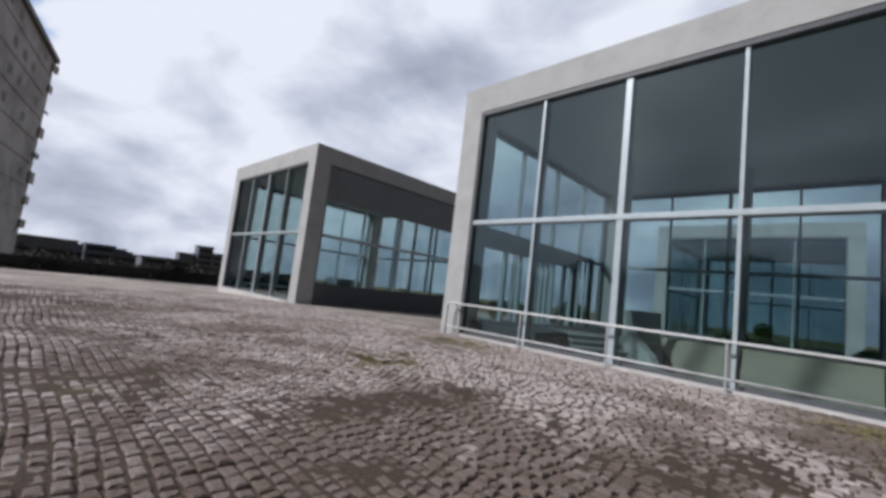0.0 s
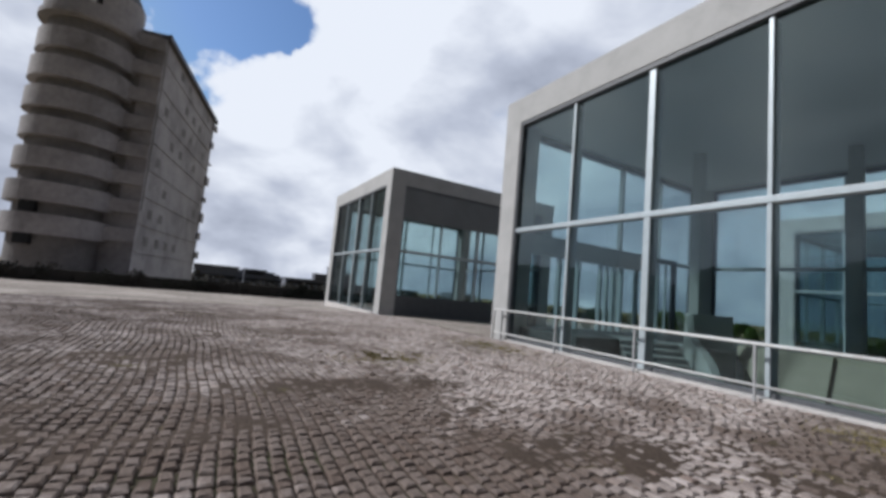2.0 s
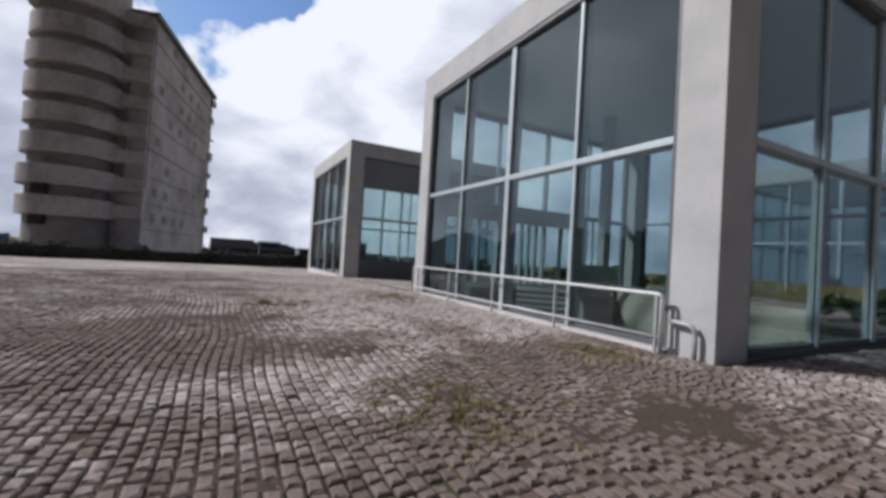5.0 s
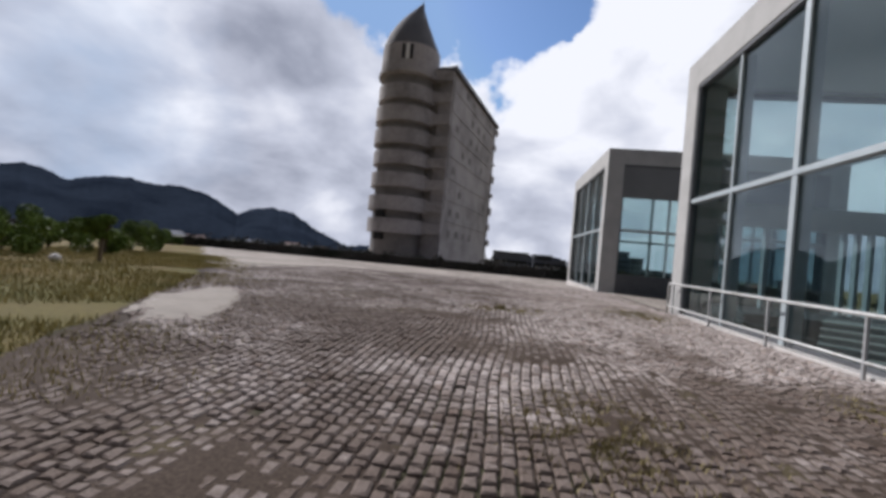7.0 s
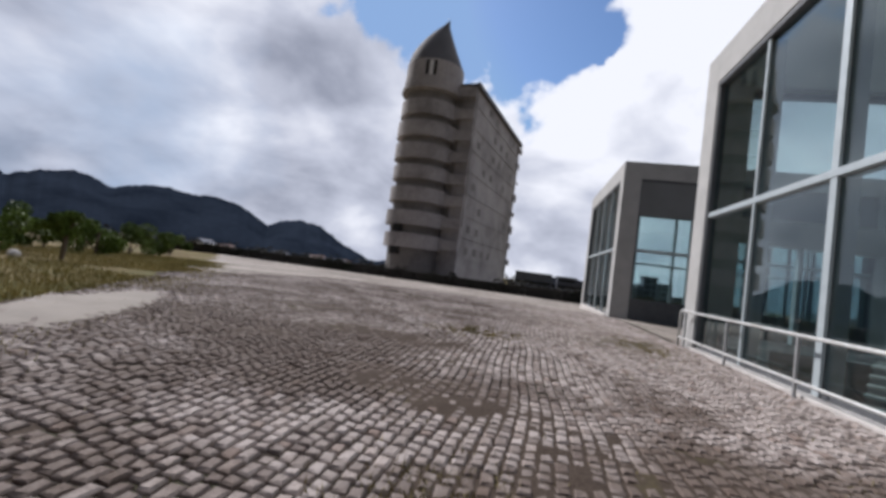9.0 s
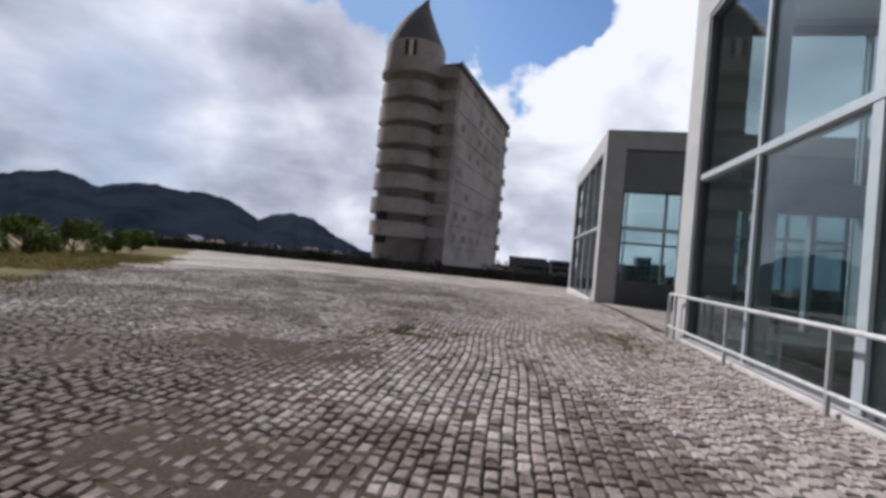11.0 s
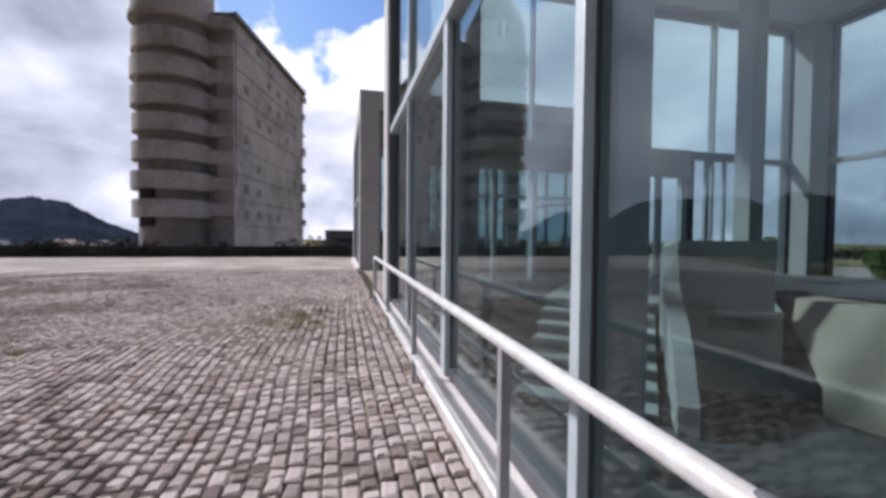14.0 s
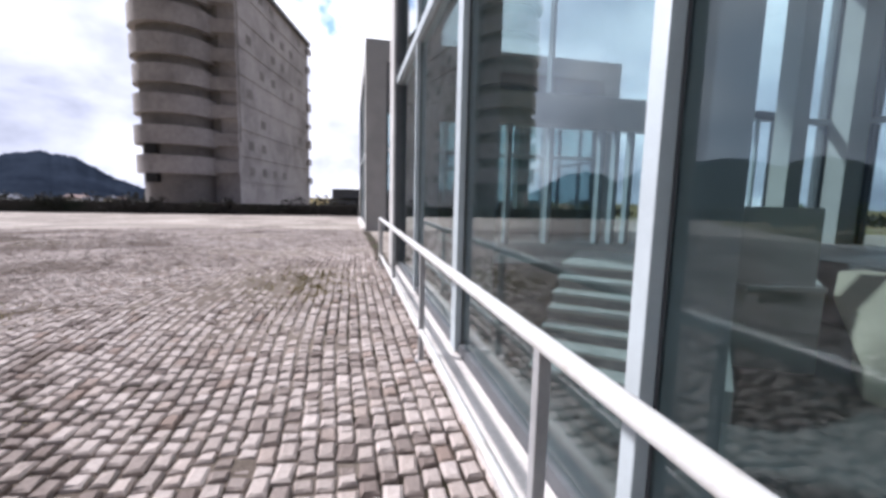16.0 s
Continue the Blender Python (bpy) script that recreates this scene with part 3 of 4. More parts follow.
for x in (-0.78, 0.78):
    part("jamb", box(x - 0.06, x + 0.06, -0.1, 0.1, 0.0, 2.85, 0.008), GASKET, portal, "dark steel jamb")
for x in (-0.3, 0.25):
    part("glazing_bar", box(x - 0.03, x + 0.03, -0.04, 0.04, 0.0, 2.85, 0.006), ALU, portal, "pale glazing bar")
part("head", box(-0.84, 0.84, -0.1, 0.1, 2.85, 3.0, 0.008), GASKET, portal, "dark steel head")
for x, y in ((6.25, -2.02), (8.6, -5.4)):
    tagged(part("column", box(x - 0.16, x + 0.16, y - 0.16, y + 0.16, RAISED, GLASS_TOP + 0.06, 0.01), CONCRETE_IN), "slim grey concrete column inside the pavilion", "column", group="pavilion columns")

# ---- railing along the front ----
def railing():
    r = thing("railing", (-0.332, 0, 0), "white painted tubular steel railing before the glass front", "railing")
    h, low = 0.93, 0.27
    bend = [(0, -8.97, 0.0), (0, -8.97, h - 0.06), (0, -8.955, h - 0.02), (0, -8.91, h)]
    other = [(0, 0.30, h), (0, 0.36, h - 0.03), (0, 0.38, h - 0.08), (0, 0.38, -0.08)]
    part("top_rail", tube(bend + other, 0.030), RAIL, r, "white worn top rail", True)
    part("lower_rail", tube([(0, -8.95, low), (0, -4.5, low - 0.012), (0, 0.37, low - 0.02)], 0.026), RAIL, r, "white worn lower rail", True)
    for y in (-8.88, -6.65, -4.45, -2.2, 0.0):
        part("post", box(-0.022, 0.022, y - 0.022, y + 0.022, -0.02, h - 0.014, 0.005), POST, r, "grey square steel post")
        bm = box(-0.05, 0.05, y - 0.05, y + 0.05, -0.02, 0.012, 0.004)
        part("foot_plate", bm, POST, r, "grey steel foot plate")
    bm = bmesh.new()
    bmesh.ops.create_uvsphere(bm, u_segments=10, v_segments=6, radius=0.015, matrix=Matrix.Translation((0, -7.74, h + 0.028)) @ Matrix.Diagonal((1, 1.6, 0.5, 1)))
    part("rail_bolt", bm, GASKET, r, "small dark bolt head", True)
    return r


tagged(part("bent_pipe", tube([(-0.11, -9.02, 0.52), (-0.20, -9.05, 0.525), (-0.22, -9.12, 0.53), (-0.22, -9.30, 0.52), (-0.22, -9.38, 0.50), (-0.22, -9.42, 0.44), (-0.22, -9.43, 0.36), (-0.22, -9.43, -0.05)], 0.036), POST, None, smooth=True),
       "grey bent steel pipe before the concrete pier", "pipe")
railing()


# ---- tower ----
def ring(cx, cy, r0, r1, z0, z1, a0, a1, n=28):
    """A curved slab between two radii, over a stretch of angle (degrees)."""
    bm = bmesh.new()
    rows = []
    for i in range(n + 1):
        q = radians(a0 + (a1 - a0) * i / n)
        c, s = math.cos(q), math.sin(q)
        rows.append([bm.verts.new((cx + r * c, cy + r * s, z)) for r, z in ((r0, z0), (r1, z0), (r1, z1), (r0, z1))])
    for u, v in zip(rows, rows[1:]):
        for j in range(4):
            bm.faces.new((u[j], u[(j + 1) % 4], v[(j + 1) % 4], v[j]))
    bm.faces.new(rows[0])
    bm.faces.new(rows[-1][::-1])
    bmesh.ops.recalc_face_normals(bm, faces=bm.faces[:])
    return bm


def tower():
    t = thing("tower_block", (-20, 66, -1.4), "derelict grey concrete tower block with rounded end and pointed roof", "tower")
    ox, oy, oz = -20, 66, -1.4
    n, far = Vector((-16.3 - ox, 59.2 - oy)), Vector((-9.5 - ox, 91.8 - oy))
    top = 33.6 - oz
    along = (far - n).normalized()
    out = Vector((along.y, -along.x))
    back = far - out * 13
    part("body", prism([tuple(n), tuple(far), tuple(back), (-9.0, 4.0), (-3.2, -4.0)], 0, top - 0.8), TOWER, t, "weathered concrete wall")
    # roof edge
    e = [n + out * 0.5 - along * 0.3, far + out * 0.5 + along * 0.6, back + along * 0.6, Vector((-9.0, 4.0))]
    part("roof_edge", prism([tuple(p) for p in e], top - 0.8, top), ROOFING, t, "dark roof edge")
    cx, cy, r = -4.6, -4.9, 5.3
    part("core", ring(cx, cy, 0.3, r - 0.8, 0, 31.6 - oz, 0, 360, 40), TOWER_DARK, t, "recessed wall with shadow in its colour")
    levels = [2.9 + 3.85 * i - oz for i in range(8)]
    rng = random.Random(4)
    for i, z in enumerate(levels):
        h0, h1 = z + 0.95, z + 3.3
        part("balcony", ring(cx, cy, r - 1.4, r + 0.12 * math.sin(i * 1.7), h0 + rng.uniform(-0.25, 0.2), h1 + rng.uniform(-0.1, 0.25), 128, 372, 34), TOWER, t, "rounded concrete balcony")
        # balconies of the link between the rounded end and the long side
        a = Vector((cx + r * 0.88, cy - 1.6))
        w = n - Vector((cx + r * 0.88, cy - 1.6))
        d = Vector((w.y, -w.x)).normalized()
        p0, p1 = a + d * 0.3, n - along * 0.1 + d * 0.1
        q = [p0, p1, p1 - d * 1.6, p0 - d * 1.6]
        part("link_balcony", prism([tuple(v) for v in q], h0 + 0.2, h1 - 0.35), TOWER, t, "stained concrete balcony")
        # slab edges along the long side
        for s0, s1 in ((0.02, 0.98),):
            p0, p1 = n.lerp(far, s0) + out * 0.1, n.lerp(far, s1) + out * 0.1
            q = [p0, p1, p1 - out * 0.5, p0 - out * 0.5]
            part("slab_edge", prism([tuple(v) for v in q], z - 0.1, z + 0.22), TOWER, t, "concrete slab edge")
        for k in range(6):
            if rng.random() < 0.45:
                s0 = 0.1 + 0.14 * k
                p0, p1 = n.lerp(far, s0) + out * 0.03, n.lerp(far, s0 + 0.05) + out * 0.03
                q = [p0, p1, p1 - out * 0.4, p0 - out * 0.4]
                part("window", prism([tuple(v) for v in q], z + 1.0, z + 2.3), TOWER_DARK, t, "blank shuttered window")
        # stub balconies at the far corner
        c = far + out * 0.2
        q = [c - along * 1.6, c + along * 0.5, c + along * 0.4 + out * (0.15 + 0.3 * rng.random()), c - along * 1.6 + out * 0.15]
        part("corner_balcony", prism([tuple(v) for v in q], z + 0.4 + rng.random(), z + 1.5 + rng.random()), TOWER, t, "small corner balcony")
    for z in levels[:2]:
        part("opening", ring(cx, cy, r - 1.1, r - 0.02, z - 0.45, z + 0.95, 238, 256, 6), VOID, t, "dark broken opening")
    # drum with slits, and the pointed roof
    z0 = 31.6 - oz
    part("drum", ring(cx, cy, 0.3, r - 0.15, z0, z0 + 4.6, 0, 360, 40), TOWER, t, "round concrete drum")
    part("drum_ledge", ring(cx, cy, 0.3, r + 0.25, z0 - 0.5, z0 + 0.1, 0, 360, 40), TOWER, t, "projecting ledge")
    # white middle slit stands in for bright sky seen through the opening
    for a, m in ((268, VOID), (276, WHITEWASH), (283, VOID)):
        part("slit", ring(cx, cy, r - 0.6, r - 0.11, z0 + 0.9, z0 + 4.2, a - 3, a + 3, 4), m, t, "tall narrow slit")
    bm = bmesh.new()
    rows = []
    peak = 45.5 - oz - (z0 + 4.6)
    for i in range(11):
        s = i / 10
        wide, tip = r - 0.15, 1.25
        left, right = tip - (tip + wide) * (1 - s ** 1.85), tip + (wide - tip) * (1 - s) ** 1.15
        mid, half = (left + right) / 2, max(0.25, (right - left) / 2)
        rows.append([bm.verts.new((cx + mid + half * math.cos(q), cy + half * 0.9 * math.sin(q), z0 + 4.6 + peak * s)) for q in (2 * math.pi * j / 26 for j in range(26))])
    for u, v in zip(rows, rows[1:]):
        for j in range(26):
            bm.faces.new((u[j], u[(j + 1) % 26], v[(j + 1) % 26], v[j]))
    bm.faces.new(rows[-1])
    part("pointed_roof", bm, ROOFING, t, "dark pointed sail-shaped roof", True)
    p0 = Vector((cx + 3.2, cy + 0.5))
    q = [p0 + Vector((0, -0.8)), n + Vector((0.2, 0.4)), n + Vector((-0.6, 2.4)), p0 + Vector((0, 1.4))]
    part("shoulder", prism([tuple(v) for v in q], 10, z0 + 2.2), TOWER_DARK, t, "recessed wall darkened in colour for shade")
    part("antenna", tube([(cx + 1.25, cy, z0 + 4.4 + peak), (cx + 1.25, cy, z0 + 5.3 + peak)], 0.06, 6), STEEL, t, "thin mast")
    return t


tower()


# ---- plants ----
def leaf_mesh(centres, sizes, seed):
    """Many small leaf blades, each a bent pair of triangles."""
    rng = np.random.default_rng(seed)
    n = len(centres)
    a = rng.normal(size=(n, 3))
    a /= np.linalg.norm(a, axis=1)[:, None]
    b = np.cross(a, rng.normal(size=(n, 3)))
    b /= np.linalg.norm(b, axis=1)[:, None]
    s = np.asarray(sizes)[:, None]
    c = np.asarray(centres)
    v = np.stack([c - a * s, c + b * s * 0.5, c + a * s, c - b * s * 0.5], 1).reshape(-1, 3)
    f = [(4 * i, 4 * i + 1, 4 * i + 2, 4 * i + 3) for i in range(n)]
    return v.tolist(), f


def clumps(rng, spots, per, spread_r, size):
    pts, sz = [], []
    for (x, y, z), r in spots:
        d = rng.normal(size=(per, 3))
        d /= np.linalg.norm(d, axis=1)[:, None]
        rad = r * rng.uniform(0.35, 1.0, size=(per, 1)) ** 0.5
        pts.append(np.array([x, y, z]) + d * rad * np.array([1, 1, spread_r]))
        sz.append(rng.uniform(size * 0.6, size * 1.3, size=per))
    return np.concatenate(pts), np.concatenate(sz)


def bush(x, y, w, h, seed, mat=LEAF, per=420, leaf=0.07, name="bush", label="dense green leafy bush on the grass", trunk=0.0):
    rng = np.random.default_rng(seed)
    g = ground_z(x, y) - 0.05
    t = thing(name, (x, y, g), label, "bush" if not trunk else "tree", group="shrubs on the grass")
    spots = []
    for _ in range(11):
        a, q = rng.uniform(0, 6.28), rng.uniform(0, 1) ** 0.6
        zz = rng.uniform(0.15, 0.85)
        sp = (1 - 0.55 * abs(zz - 0.45) * 2)
        spots.append(((w * 0.36 * q * sp * math.cos(a), w * 0.36 * q * sp * math.sin(a), trunk + h * zz), h * rng.uniform(0.16, 0.28)))
    c, s = clumps(rng, spots, per, 0.85, leaf)
    c[:, 2] = np.maximum(c[:, 2], 0.02)
    v, f = leaf_mesh(c, s, seed + 1)
    crown = from_arrays("crown", v, f, mat)
    crown.parent = t
    part("stem", tube([(0, 0, -0.1), (0.03, 0.02, trunk + h * 0.3), (0.08, 0.05, trunk + h * 0.6)], 0.05 + trunk * 0.02, 7), BARK, t)
    for i in range(4):
        a = i * 1.6 + seed
        part("branch", tube([(0.03, 0.02, trunk + h * 0.1), (w * 0.2 * math.cos(a), w * 0.2 * math.sin(a), trunk + h * 0.6)], 0.022, 6), BARK, t)
    return t


bush(-22.6, -3.6, 6.4, 2.2, 11, per=620)
bush(-24.0, -0.4, 5.6, 1.9, 12, per=520)
bush(-26.6, 2.0, 5.2, 2.1, 13)
bush(-18.7, -0.9, 1.5, 0.85, 14, trunk=0.75, name="young_tree", label="young green tree with a thin trunk on the grass")
bush(-25.4, 5.6, 4.2, 1.9, 15)
bush(-28.0, 9.8, 4.4, 2.0, 16)
bush(-29.5, 6.2, 4.6, 1.9, 17)
bush(-30.5, 14.5, 3.6, 1.7, 18)
bush(-35.5, 20.5, 4.4, 1.9, 19, leaf=0.1)
bush(-30.0, -6.0, 5.0, 2.5, 20, leaf=0.1)
bush(-36.0, 13.0, 5.0, 2.2, 21, leaf=0.1)
bush(-43.0, 28.0, 5.0, 2.2, 22, leaf=0.12)

for x, y, w, h, seed in ((15.4, -8.6, 4.0, 1.5, 31), (16.6, -4.2, 4.6, 1.8, 32), (15.2, 0.4, 4.2, 1.5, 33), (16.4, 5.0, 4.6, 1.9, 34), (15.6, 9.4, 4.2, 1.6, 35), (17.0, -13.0, 4.4, 1.6, 36)):
    bush(x, y, w, h, seed, label="green leafy bush behind the glass pavilions")

bm = bmesh.new()
bmesh.ops.create_icosphere(bm, subdivisions=3, radius=0.17, matrix=Matrix.Diagonal((1.1, 0.9, 0.85, 1)))
for v in bm.verts:
    v.co *= 1 + 0.35 * noise.noise(v.co * 4)
stone = tagged(part("boulder", bm, KERB, None, smooth=True), "pale rounded boulder lying in the grass", "rock")
stone.location = (-19.6, -1.6, ground_z(-19.6, -1.6) + 0.07)


def far_hedge(x0, x1, y0, y1, h, seed, label="dark leafy hedge along the far edge of the plaza"):
    rng = np.random.default_rng(seed)
    cx, cy = (x0 + x1) / 2, (y0 + y1) / 2
    t = thing("hedge", (cx, cy, ground_z(cx, cy)), label, "hedge", group="hedges along the plaza edge")
    length = math.hypot(x1 - x0, y1 - y0)
    spots = []
    for i in range(int(length * 1.3)):
        s = rng.uniform(-0.5, 0.5)
        hh = h * (0.8 + 0.35 * noise.noise(Vector((seed, s * length * 0.35, 0))))
        x, y = s * (x1 - x0), s * (y1 - y0)
        spots.append(((x, y + rng.uniform(-0.5, 0.5), ground_z(cx + x, cy + y) - ground_z(cx, cy) + rng.uniform(0.1, 0.8) * hh), 0.5 * hh * rng.uniform(0.6, 1.1)))
    c, sz = clumps(rng, spots, 90, 0.8, 0.17)
    v, f = leaf_mesh(c, sz, seed + 5)
    ob = from_arrays("foliage", v, f, LEAF_DARK)
    ob.parent = t
    n = int(length)
    pts = [(-0.5 * (x1 - x0) + (x1 - x0) * i / n, -0.5 * (y1 - y0) + (y1 - y0) * i / n) for i in range(n + 1)]
    gz = [ground_z(cx + x, cy + y) - ground_z(cx, cy) for x, y in pts]
    w = swept_wall(pts, 0.7, -0.6, [g + h * 0.62 for g in gz], LEAF_DARK, "inner_growth", "", "")
    w.parent = t
    return t


for i, (a, b) in enumerate(((-44, -33), (-33, -22), (-22, -11), (-11, 0), (0, 12), (12, 24), (-56, -44))):
    far_hedge(a, b, 41.5 + 0.5 * math.sin(i), 41.5 + 0.5 * math.sin(i + 1), 1.9, 40 + i)


# ---- hills and far things ----
def hills():
    """A wooded ridge to the west and north-west, with its foot on the plain."""
    peaks = ((30.4, 3.66, 5.8), (40.5, 4.75, 7.3), (45.1, 4.93, 10.3), (53.7, 4.7, 7.8), (64.4, 6.25, 8.1), (80, 8.0, 15), (104, 5.4, 16), (130, 4.4, 16))
    verts, faces = [], []
    na, nr = 700, 12
    for i in range(na + 1):
        az = 18 + 140 * i / na
        el = 0.0
        for c, e, w in peaks:
            el = max(el, e * math.exp(-((az - c) / w) ** 2))
        el += 0.30 * noise.noise(Vector((az * 0.45, 1.3, 0))) + 0.20 * noise.noise(Vector((az * 1.3, 5.3, 0))) + 0.10 * noise.noise(Vector((az * 3.4, 2.1, 0))) + 0.06 * noise.noise(Vector((az * 7, 9.3, 0)))
        el -= 0.6 * math.exp(-((az - 20.5) / 2.0) ** 2)
        q = radians(az)
        for j in range(nr + 1):
            s = j / nr
            d = 620 + 330 * s
            up = math.tan(radians(el)) * 950 + 23
            z = -22 + up * (s ** 0.8) + 7 * s * (1 - s) * noise.noise(Vector((az * 0.25, s * 5, 2))) * 4
            verts.append((-5 - d * math.sin(q), -10 + d * math.cos(q), z))
    w = nr + 1
    faces = [(i * w + j, i * w + j + 1, (i + 1) * w + j + 1, (i + 1) * w + j) for i in range(na) for j in range(nr)]
    return tagged(from_arrays("backdrop_hills", verts, faces, HILL, True), "dark wooded hills with blue haze in their colour behind the plain", "hill", kind="structure")


hills()


def house(x, y, w, d, h, turn, wall, roof):
    g = ground_z(x, y)
    t = thing("far_house", (0, 0, 0), "small white far-off house with a pitched roof", "house", group="far houses below the hills")
    t.matrix_basis = pose(x, y, g, 0, 0, turn)
    part("wall", box(-w / 2, w / 2, -d / 2, d / 2, -1, h), wall, t)
    bm = bmesh.new()
    sec = [(-w / 2 - 0.4, h), (0, h + w * 0.28), (w / 2 + 0.4, h)]
    rows = [[bm.verts.new((a, e, z)) for a, z in sec] for e in (-d / 2 - 0.4, d / 2 + 0.4)]
    for j in range(3):
        bm.faces.new((rows[0][j], rows[0][(j + 1) % 3], rows[1][(j + 1) % 3], rows[1][j]))
    bm.faces.new(rows[0][::-1])
    bm.faces.new(rows[1])
    part("roof", bm, roof, t)
    for k in range(3):
        part("window", box(-w / 2 - 0.05, -w / 2 + 0.1, -d / 3 + k * d / 3 - 0.6, -d / 3 + k * d / 3 + 0.6, h * 0.35, h * 0.7), VOID, t)
    return t


rng = random.Random(8)
for i in range(26):
    az = radians(rng.uniform(24, 62))
    d = rng.uniform(330, 560)
    house(-5 - d * math.sin(az), -10 + d * math.cos(az), rng.uniform(7, 12), rng.uniform(8, 16), rng.uniform(3.5, 7.5), rng.uniform(0, 180),
          WHITEWASH if rng.random() < 0.85 else FAR_GREY, TILE if rng.random() < 0.3 else FAR_GREY)


def far_block(x, y, w, d, h, mat):
    g = ground_z(x, y)
    t = thing("far_building", (x, y, g), "hazy grey far-off flat-roofed building", "building", group="far skyline")
    part("wall", box(-w / 2, w / 2, -d / 2, d / 2, -3, h), mat, t)
    part("roof", box(-w / 2 - 0.4, w / 2 + 0.4, -d / 2 - 0.4, d / 2 + 0.4, h, h + 0.6), FAR_GREY, t)
    for k in range(max(2, int(h // 4))):
        part("window_strip", box(-w / 2 + 1, w / 2 - 1, -d / 2 - 0.1, -d / 2 + 0.2, 1.5 + k * 4, 3.0 + k * 4), VOID, t)
    return t


for i in range(14):
    az = radians(rng.uniform(-34, 10))
    d = rng.uniform(240, 420)
    far_block(-5 - d * math.sin(az), -10 + d * math.cos(az), rng.uniform(12, 26), rng.uniform(10, 18), rng.uniform(7, 13), FAR_GREY)
for az, h in ((-15.0, 21), (-16.6, 17), (-13.2, 15)):
    d = 330
    far_block(-5 + d * math.sin(radians(-az)), -10 + d * math.cos(radians(az)), 9, 9, h, FAR_GREY)


def tree_belt():
    """Low dark woods along the plain."""
    r = np.random.default_rng(77)
    n = 420
    az = np.radians(r.uniform(-60, 70, n))
    d = r.uniform(150, 300, n)
    spots = []
    for a, q in zip(az, d):
        x, y = -5 - q * math.sin(a), -10 + q * math.cos(a)
        h = r.uniform(2.0, 4.5)
        spots.append(((x, y, ground_z(x, y) + h * 0.5), h))
    c, s = clumps(r, spots, 42, 0.7, 0.75)
    v, f = leaf_mesh(c, s, 78)
    return tagged(from_arrays("far_trees", v, f, LEAF_DARK), "low dark belt of far trees on the plain", "trees", kind="stuff")


tree_belt()


# ---- grass, sand and weeds ----
def blades(name, n, spot, h0, h1, seed, mat, label, root=0.05):
    r = random.Random(seed)
    v, f = [], []
    while len(f) < n:
        x, y, ok = spot(r)
        if not ok:
            continue
        g = ground_z(x, y) - root
        a, h, w = r.uniform(0, 6.28), r.uniform(h0, h1), r.uniform(0.006, 0.014)
        lx, ly = r.uniform(-0.5, 0.5) * h, r.uniform(-0.5, 0.5) * h
        i = len(v)
        v += [(x - w * math.cos(a), y - w * math.sin(a), g), (x + w * math.cos(a), y + w * math.sin(a), g), (x + lx, y + ly, g + h)]
        f.append((i, i + 1, i + 2))
    return tagged(from_arrays(name, v, f, mat), label, "grass", kind="stuff")


def on_lawn(r):
    y = r.uniform(-14, 15)
    q = r.random() ** 2
    x = plaza_left(y) + 0.2 - 12 * q + abs(r.gauss(0, 0.7))
    thin = noise.noise(Vector((x * 0.4, y * 0.4, 0)))
    u, w = (x + 10.75) * 0.90 + (y + 6.3) * 0.43, -(x + 10.75) * 0.43 + (y + 6.3) * 0.90
    sandy = (u / 0.9) ** 2 + (w / 2.4) ** 2 < 1 + 0.5 * noise.noise(Vector((x * 3, y * 3, 4)))
    return x, y, thin > -0.25 and not sandy


blades("grass", 60000, on_lawn, 0.04, 0.17, 5, BLADE, "dry yellow-green grass beside the plaza")


TUFTS = ((-4.55, -9.9, 0.7, 0.9), (-5.2, -2.9, 0.9, 0.7), (-1.6, -1.2, 0.8, 1.4), (-1.3, -8.6, 0.6, 0.7))


def in_joints(r):
    if r.random() < 0.75:
        cx, cy, a, b = r.choice(TUFTS)
        x, y = r.gauss(cx, a * 0.5), r.gauss(cy, b * 0.5)
        return x, y, noise.noise(Vector((x * 4, y * 4, 3))) > -0.02 and x < -0.4
    x, y = r.uniform(-11, -0.5), r.uniform(-14, 6)
    return x, y, noise.noise(Vector((x * 0.7 + 7, y * 0.7, 3))) > 0.36


blades("weeds", 10000, in_joints, 0.03, 0.085, 6, WEED, "sparse yellowish weeds in the paving joints", 0.005)


def sand_patch():
    """A thin drift of sand over the edge of the paving."""
    verts, faces = [], []
    n, rings = 56, 9
    for k in range(rings):
        for i in range(n):
            q = 2 * math.pi * i / n
            a = (k + 0.02) / (rings - 1)
            e = a * (1 + 0.30 * noise.noise(Vector((math.cos(q) * 1.7, math.sin(q) * 1.7, 0))) + 0.12 * noise.noise(Vector((math.cos(q) * 6, math.sin(q) * 6, 3))))
            u, w = 0.85 * e * math.cos(q), 2.4 * e * math.sin(q)
            x, y = -10.75 + u * 0.90 - w * 0.43, -6.3 + u * 0.43 + w * 0.90
            verts.append((x, y, ground_z(x, y) + 0.046 - 0.05 * a ** 3 + 0.012 * noise.noise(Vector((x * 3, y * 3, 1)))))
    for k in range(rings - 1):
        for i in range(n):
            faces.append((k * n + i, (k + 1) * n + i, (k + 1) * n + (i + 1) % n, k * n + (i + 1) % n))
    faces.append(tuple(range(n)))
    return tagged(from_arrays("sand", verts, faces, SAND, True), "pale bare sandy patch at the plaza edge", "sand", kind="stuff")


sand_patch()


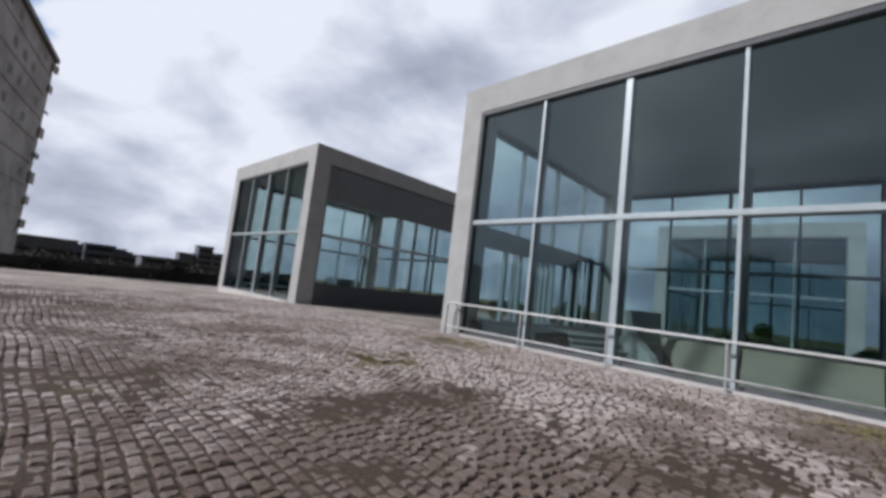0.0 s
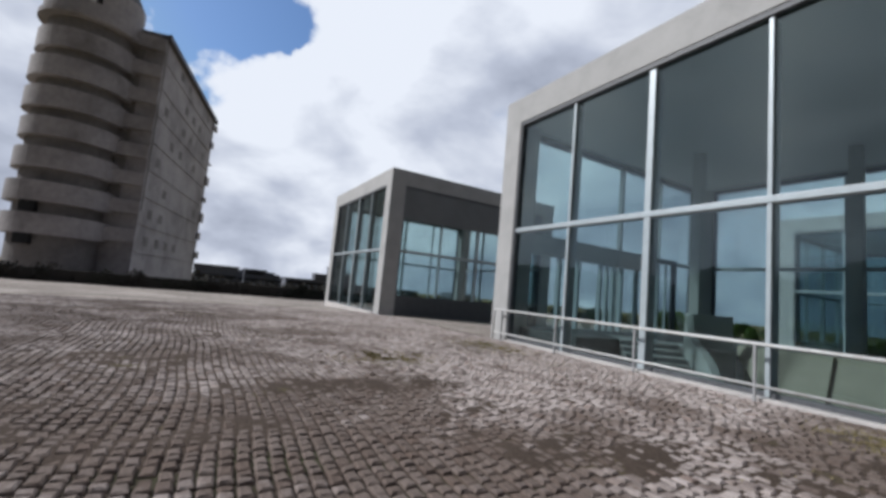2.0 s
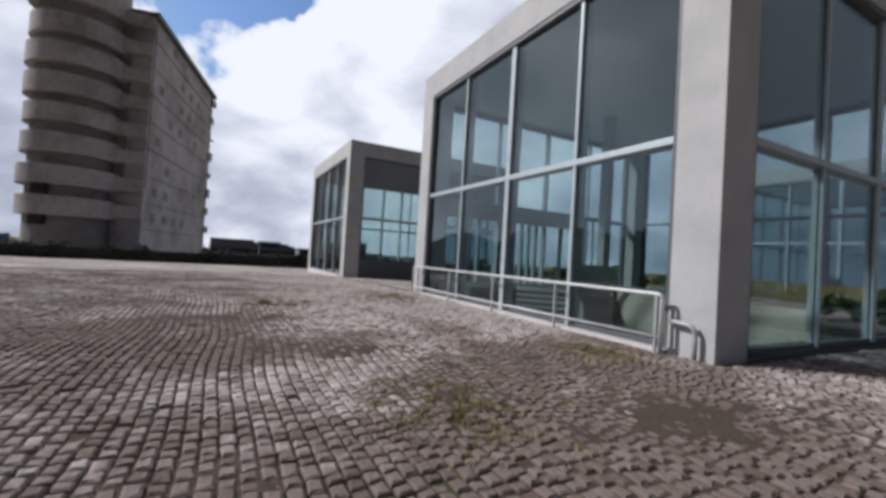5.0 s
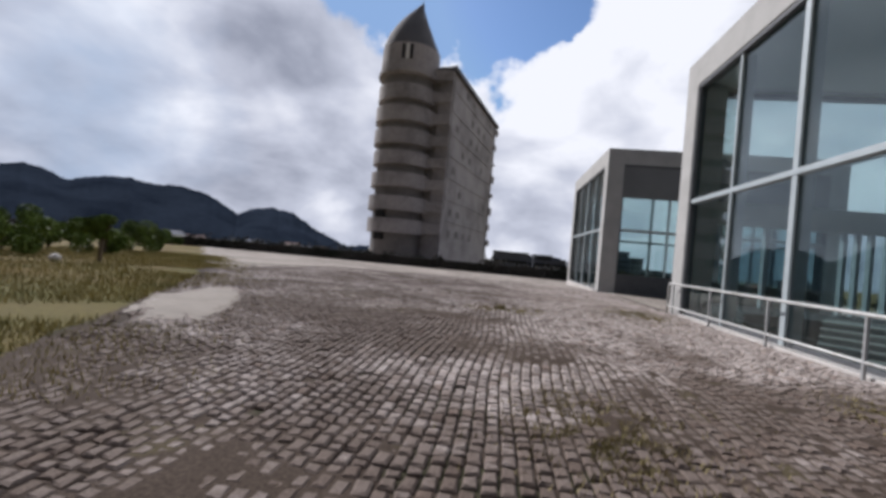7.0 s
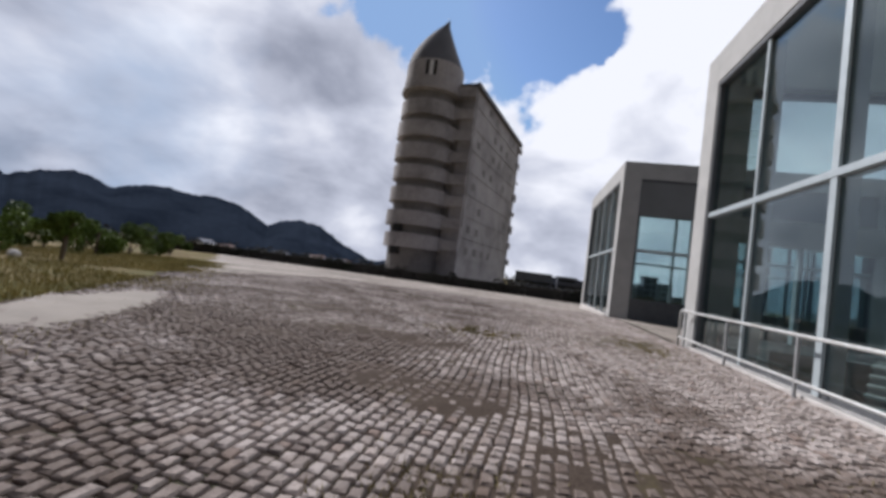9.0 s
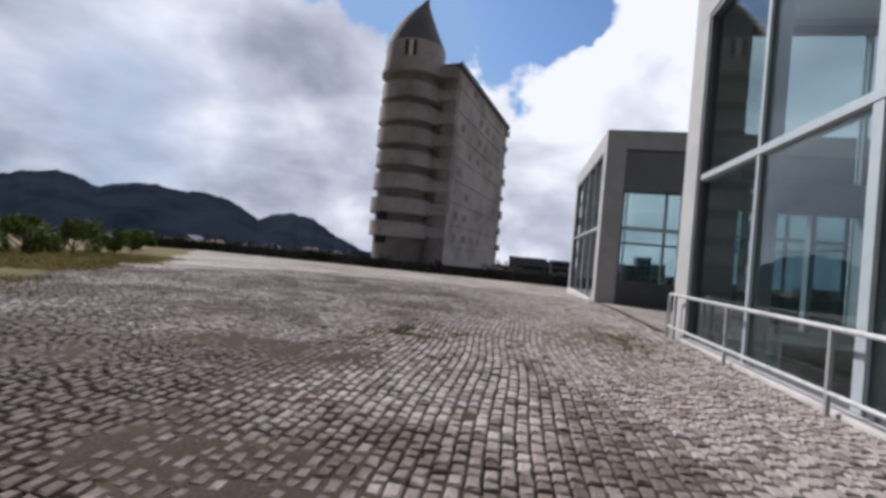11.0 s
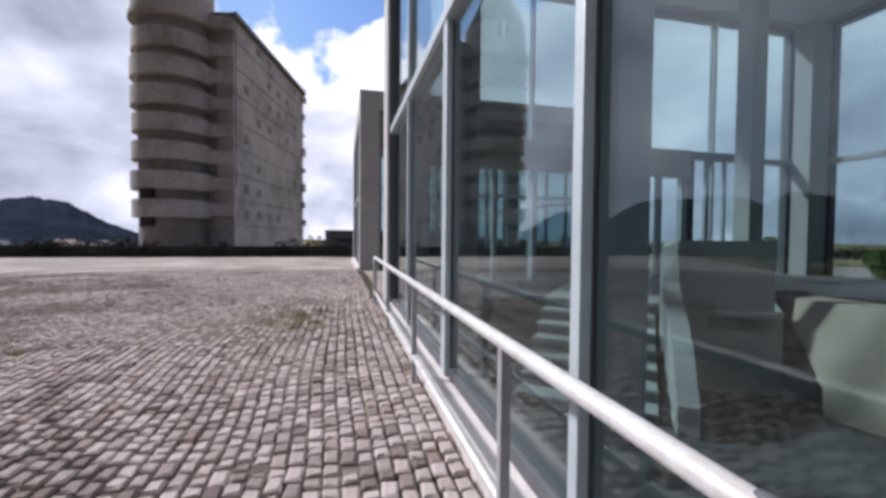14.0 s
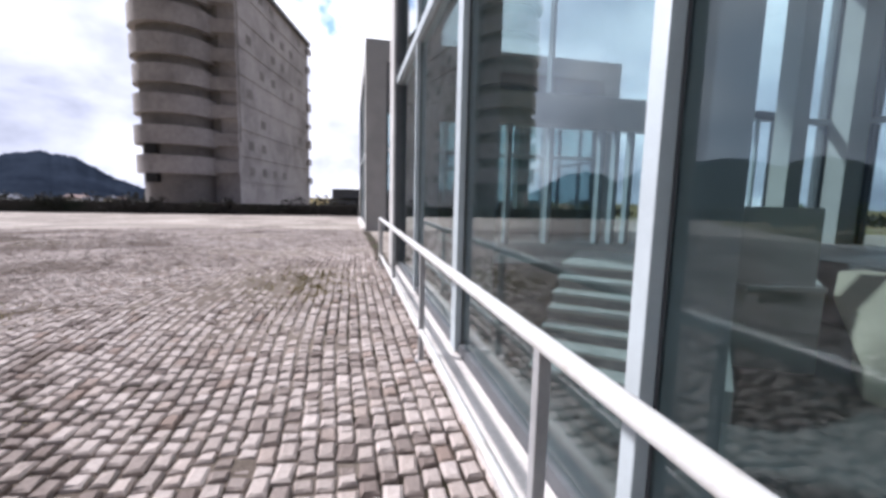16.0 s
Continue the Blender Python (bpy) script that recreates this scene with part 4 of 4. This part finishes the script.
# ---- soil drifts ----
DRIFTS = ((-9.3, -10.3, 1.7, 1.0), (-2.9, -8.5, 1.3, 0.8), (-4.55, -9.9, 0.7, 0.9), (-6.9, -11.2, 0.9, 0.6), (-9.6, -2.8, 2.3, 1.2), (-7.2, -0.6, 2.2, 0.8), (-7.2, -4.8, 1.4, 0.6),
          (-5.2, -5.8, 0.7, 0.5), (-2.3, -6.3, 0.8, 0.5), (-7.9, -6.1, 0.9, 0.5), (-5.3, -2.6, 1.2, 0.7), (-2.0, -0.8, 1.3, 1.4), (-6.3, -10.4, 0.9, 0.5),
          (-2.0, -9.3, 1.1, 0.6), (-1.4, -8.1, 0.6, 0.5), (-4.1, -5.9, 0.8, 0.4), (-5.3, -5.0, 0.9, 0.45), (-5.7, -3.2, 1.2, 0.6), (-8.4, -10.3, 1.4, 0.9), (-4.6, -7.7, 0.9, 0.35),
          (-4.0, 2.6, 3.5, 0.9), (-9.5, 4.5, 3.2, 1.0), (-3.6, 6.8, 2.8, 0.8), (-3.4, -10.8, 1.4, 0.8), (-5.6, -7.4, 1.0, 0.45), (-2.6, -10.9, 1.4, 0.7))


def soil_drifts():
    """Earth trodden between and over the stones, deepest in the drifts."""
    step = 0.075
    nx, ny = int(15.1 / step), int(25.3 / step)
    verts, faces = [], []
    for j in range(ny + 1):
        y = -14.9 + j * step
        for i in range(nx + 1):
            x = -15.4 + i * step
            d = 0.55 * noise.noise(Vector((x * 0.36, y * 0.55, 0.4))) + 0.42 * noise.noise(Vector((x * 1.1, y * 1.5, 2.2))) + 0.55 * noise.noise(Vector((x * 4.0, y * 4.0, 5.1))) - 0.12
            hill = 0.0
            for cx, cy, a, b in DRIFTS:
                q = ((x - cx) / a) ** 2 + ((y - cy) / b) ** 2
                if q < 3:
                    hill = max(hill, 0.72 * math.exp(-q))
            hill -= 0.5 * math.exp(-((x + 6.7) / 1.5) ** 2 - ((y + 9.0) / 1.5) ** 2)
            d = max(-0.6, min(0.8, d + hill))
            verts.append((x, y, ground_z(x, y) + 0.004 + 0.034 * d))
    w = nx + 1
    for j in range(ny):
        for i in range(nx):
            x, y = verts[j * w + i][0], verts[j * w + i][1]
            if x > plaza_left(y) - 0.4:
                faces.append((j * w + i, j * w + i + 1, (j + 1) * w + i + 1, (j + 1) * w + i))
    ob = from_arrays("soil", verts, faces, SOIL, True)
    return tagged(ob, "brown trodden soil drifted between the stones", "soil", kind="stuff")


soil_drifts()


# ---- cobbles ----
def stone_block(w, d, h, r):
    """A sett with a worn, slightly domed top."""
    v = []
    for z, k in ((-0.02, 1.0), (h * 0.55, 0.97), (h, 0.72)):
        for sx, sy in ((-1, -1), (1, -1), (1, 1), (-1, 1)):
            v.append((sx * w / 2 * k + r.uniform(-0.006, 0.006), sy * d / 2 * k + r.uniform(-0.006, 0.006), z + (r.uniform(-0.004, 0.004) if z > 0 else 0)))
    f = [(0, 1, 5, 4), (1, 2, 6, 5), (2, 3, 7, 6), (3, 0, 4, 7), (4, 5, 9, 8), (5, 6, 10, 9), (6, 7, 11, 10), (7, 4, 8, 11), (8, 9, 10, 11)]
    return v, f


def cobbles():
    """Rows of setts running along the front. A first stretch is single stones, the rest one mesh."""
    r = random.Random(21)
    shapes = []
    for i in range(14):
        v, f = stone_block(0.085, 0.065 + 0.007 * i, 0.026, r)
        me = bpy.data.meshes.new("cobble")
        me.from_pydata(v, [], f)
        me.materials.append(COBBLE_ONE)
        shapes.append((0.065 + 0.007 * i, me, v, f))
    verts, faces = [], []
    single = 0
    row, x = 0, 6.4
    while x > -15.5:
        y = -15.0 + r.uniform(0, 0.2)
        while y < 10.5:
            length, me, v, f = r.choice(shapes)
            wob = (0.07 * math.sin(y * 0.55 + x * 0.3) + 0.03 * math.sin(y * 1.7 + x)) * (min(1.0, (-0.34 - x) / 1.5) if x < -0.34 else 0.0)
            px, py = x + wob, y + length / 2
            y += length + r.uniform(0.012, 0.032)
            if px < plaza_left(py) + r.uniform(-0.3, 0.35) or (px > -0.325 and py > (-9.76 if px > -0.12 else -8.95 if px > -0.2 else 0.8) - 0.06):
                continue
            sink = 0.02 if r.random() < 0.02 else 0.0
            g = ground_z(px, py) - sink + r.uniform(-0.006, 0.006)
            turn = r.uniform(-0.09, 0.09) + 0.0275 * math.cos(py * 0.55 + px * 0.3)
            if single < 300 and -1.9 < px < -0.32 and -7.4 < py < -3.4:
                ob = new("cobble", me)
                ob.matrix_basis = Matrix.Translation((px, py, g)) @ Matrix.Rotation(turn, 4, "Z")
                ob.parent = pavement
                single += 1
                continue
            c, s = math.cos(turn), math.sin(turn)
            i = len(verts)
            verts.extend((px + a * c - b * s, py + a * s + b * c, g + z) for a, b, z in v)
            faces.extend(tuple(i + k for k in q) for q in f)
        x -= 0.105
        row += 1
    ob = from_arrays("cobbles", verts, faces, COBBLE)
    ob.parent = pavement
    tagged(ob, "worn pinkish-grey stone setts in rows", kind="stuff")


cobbles()
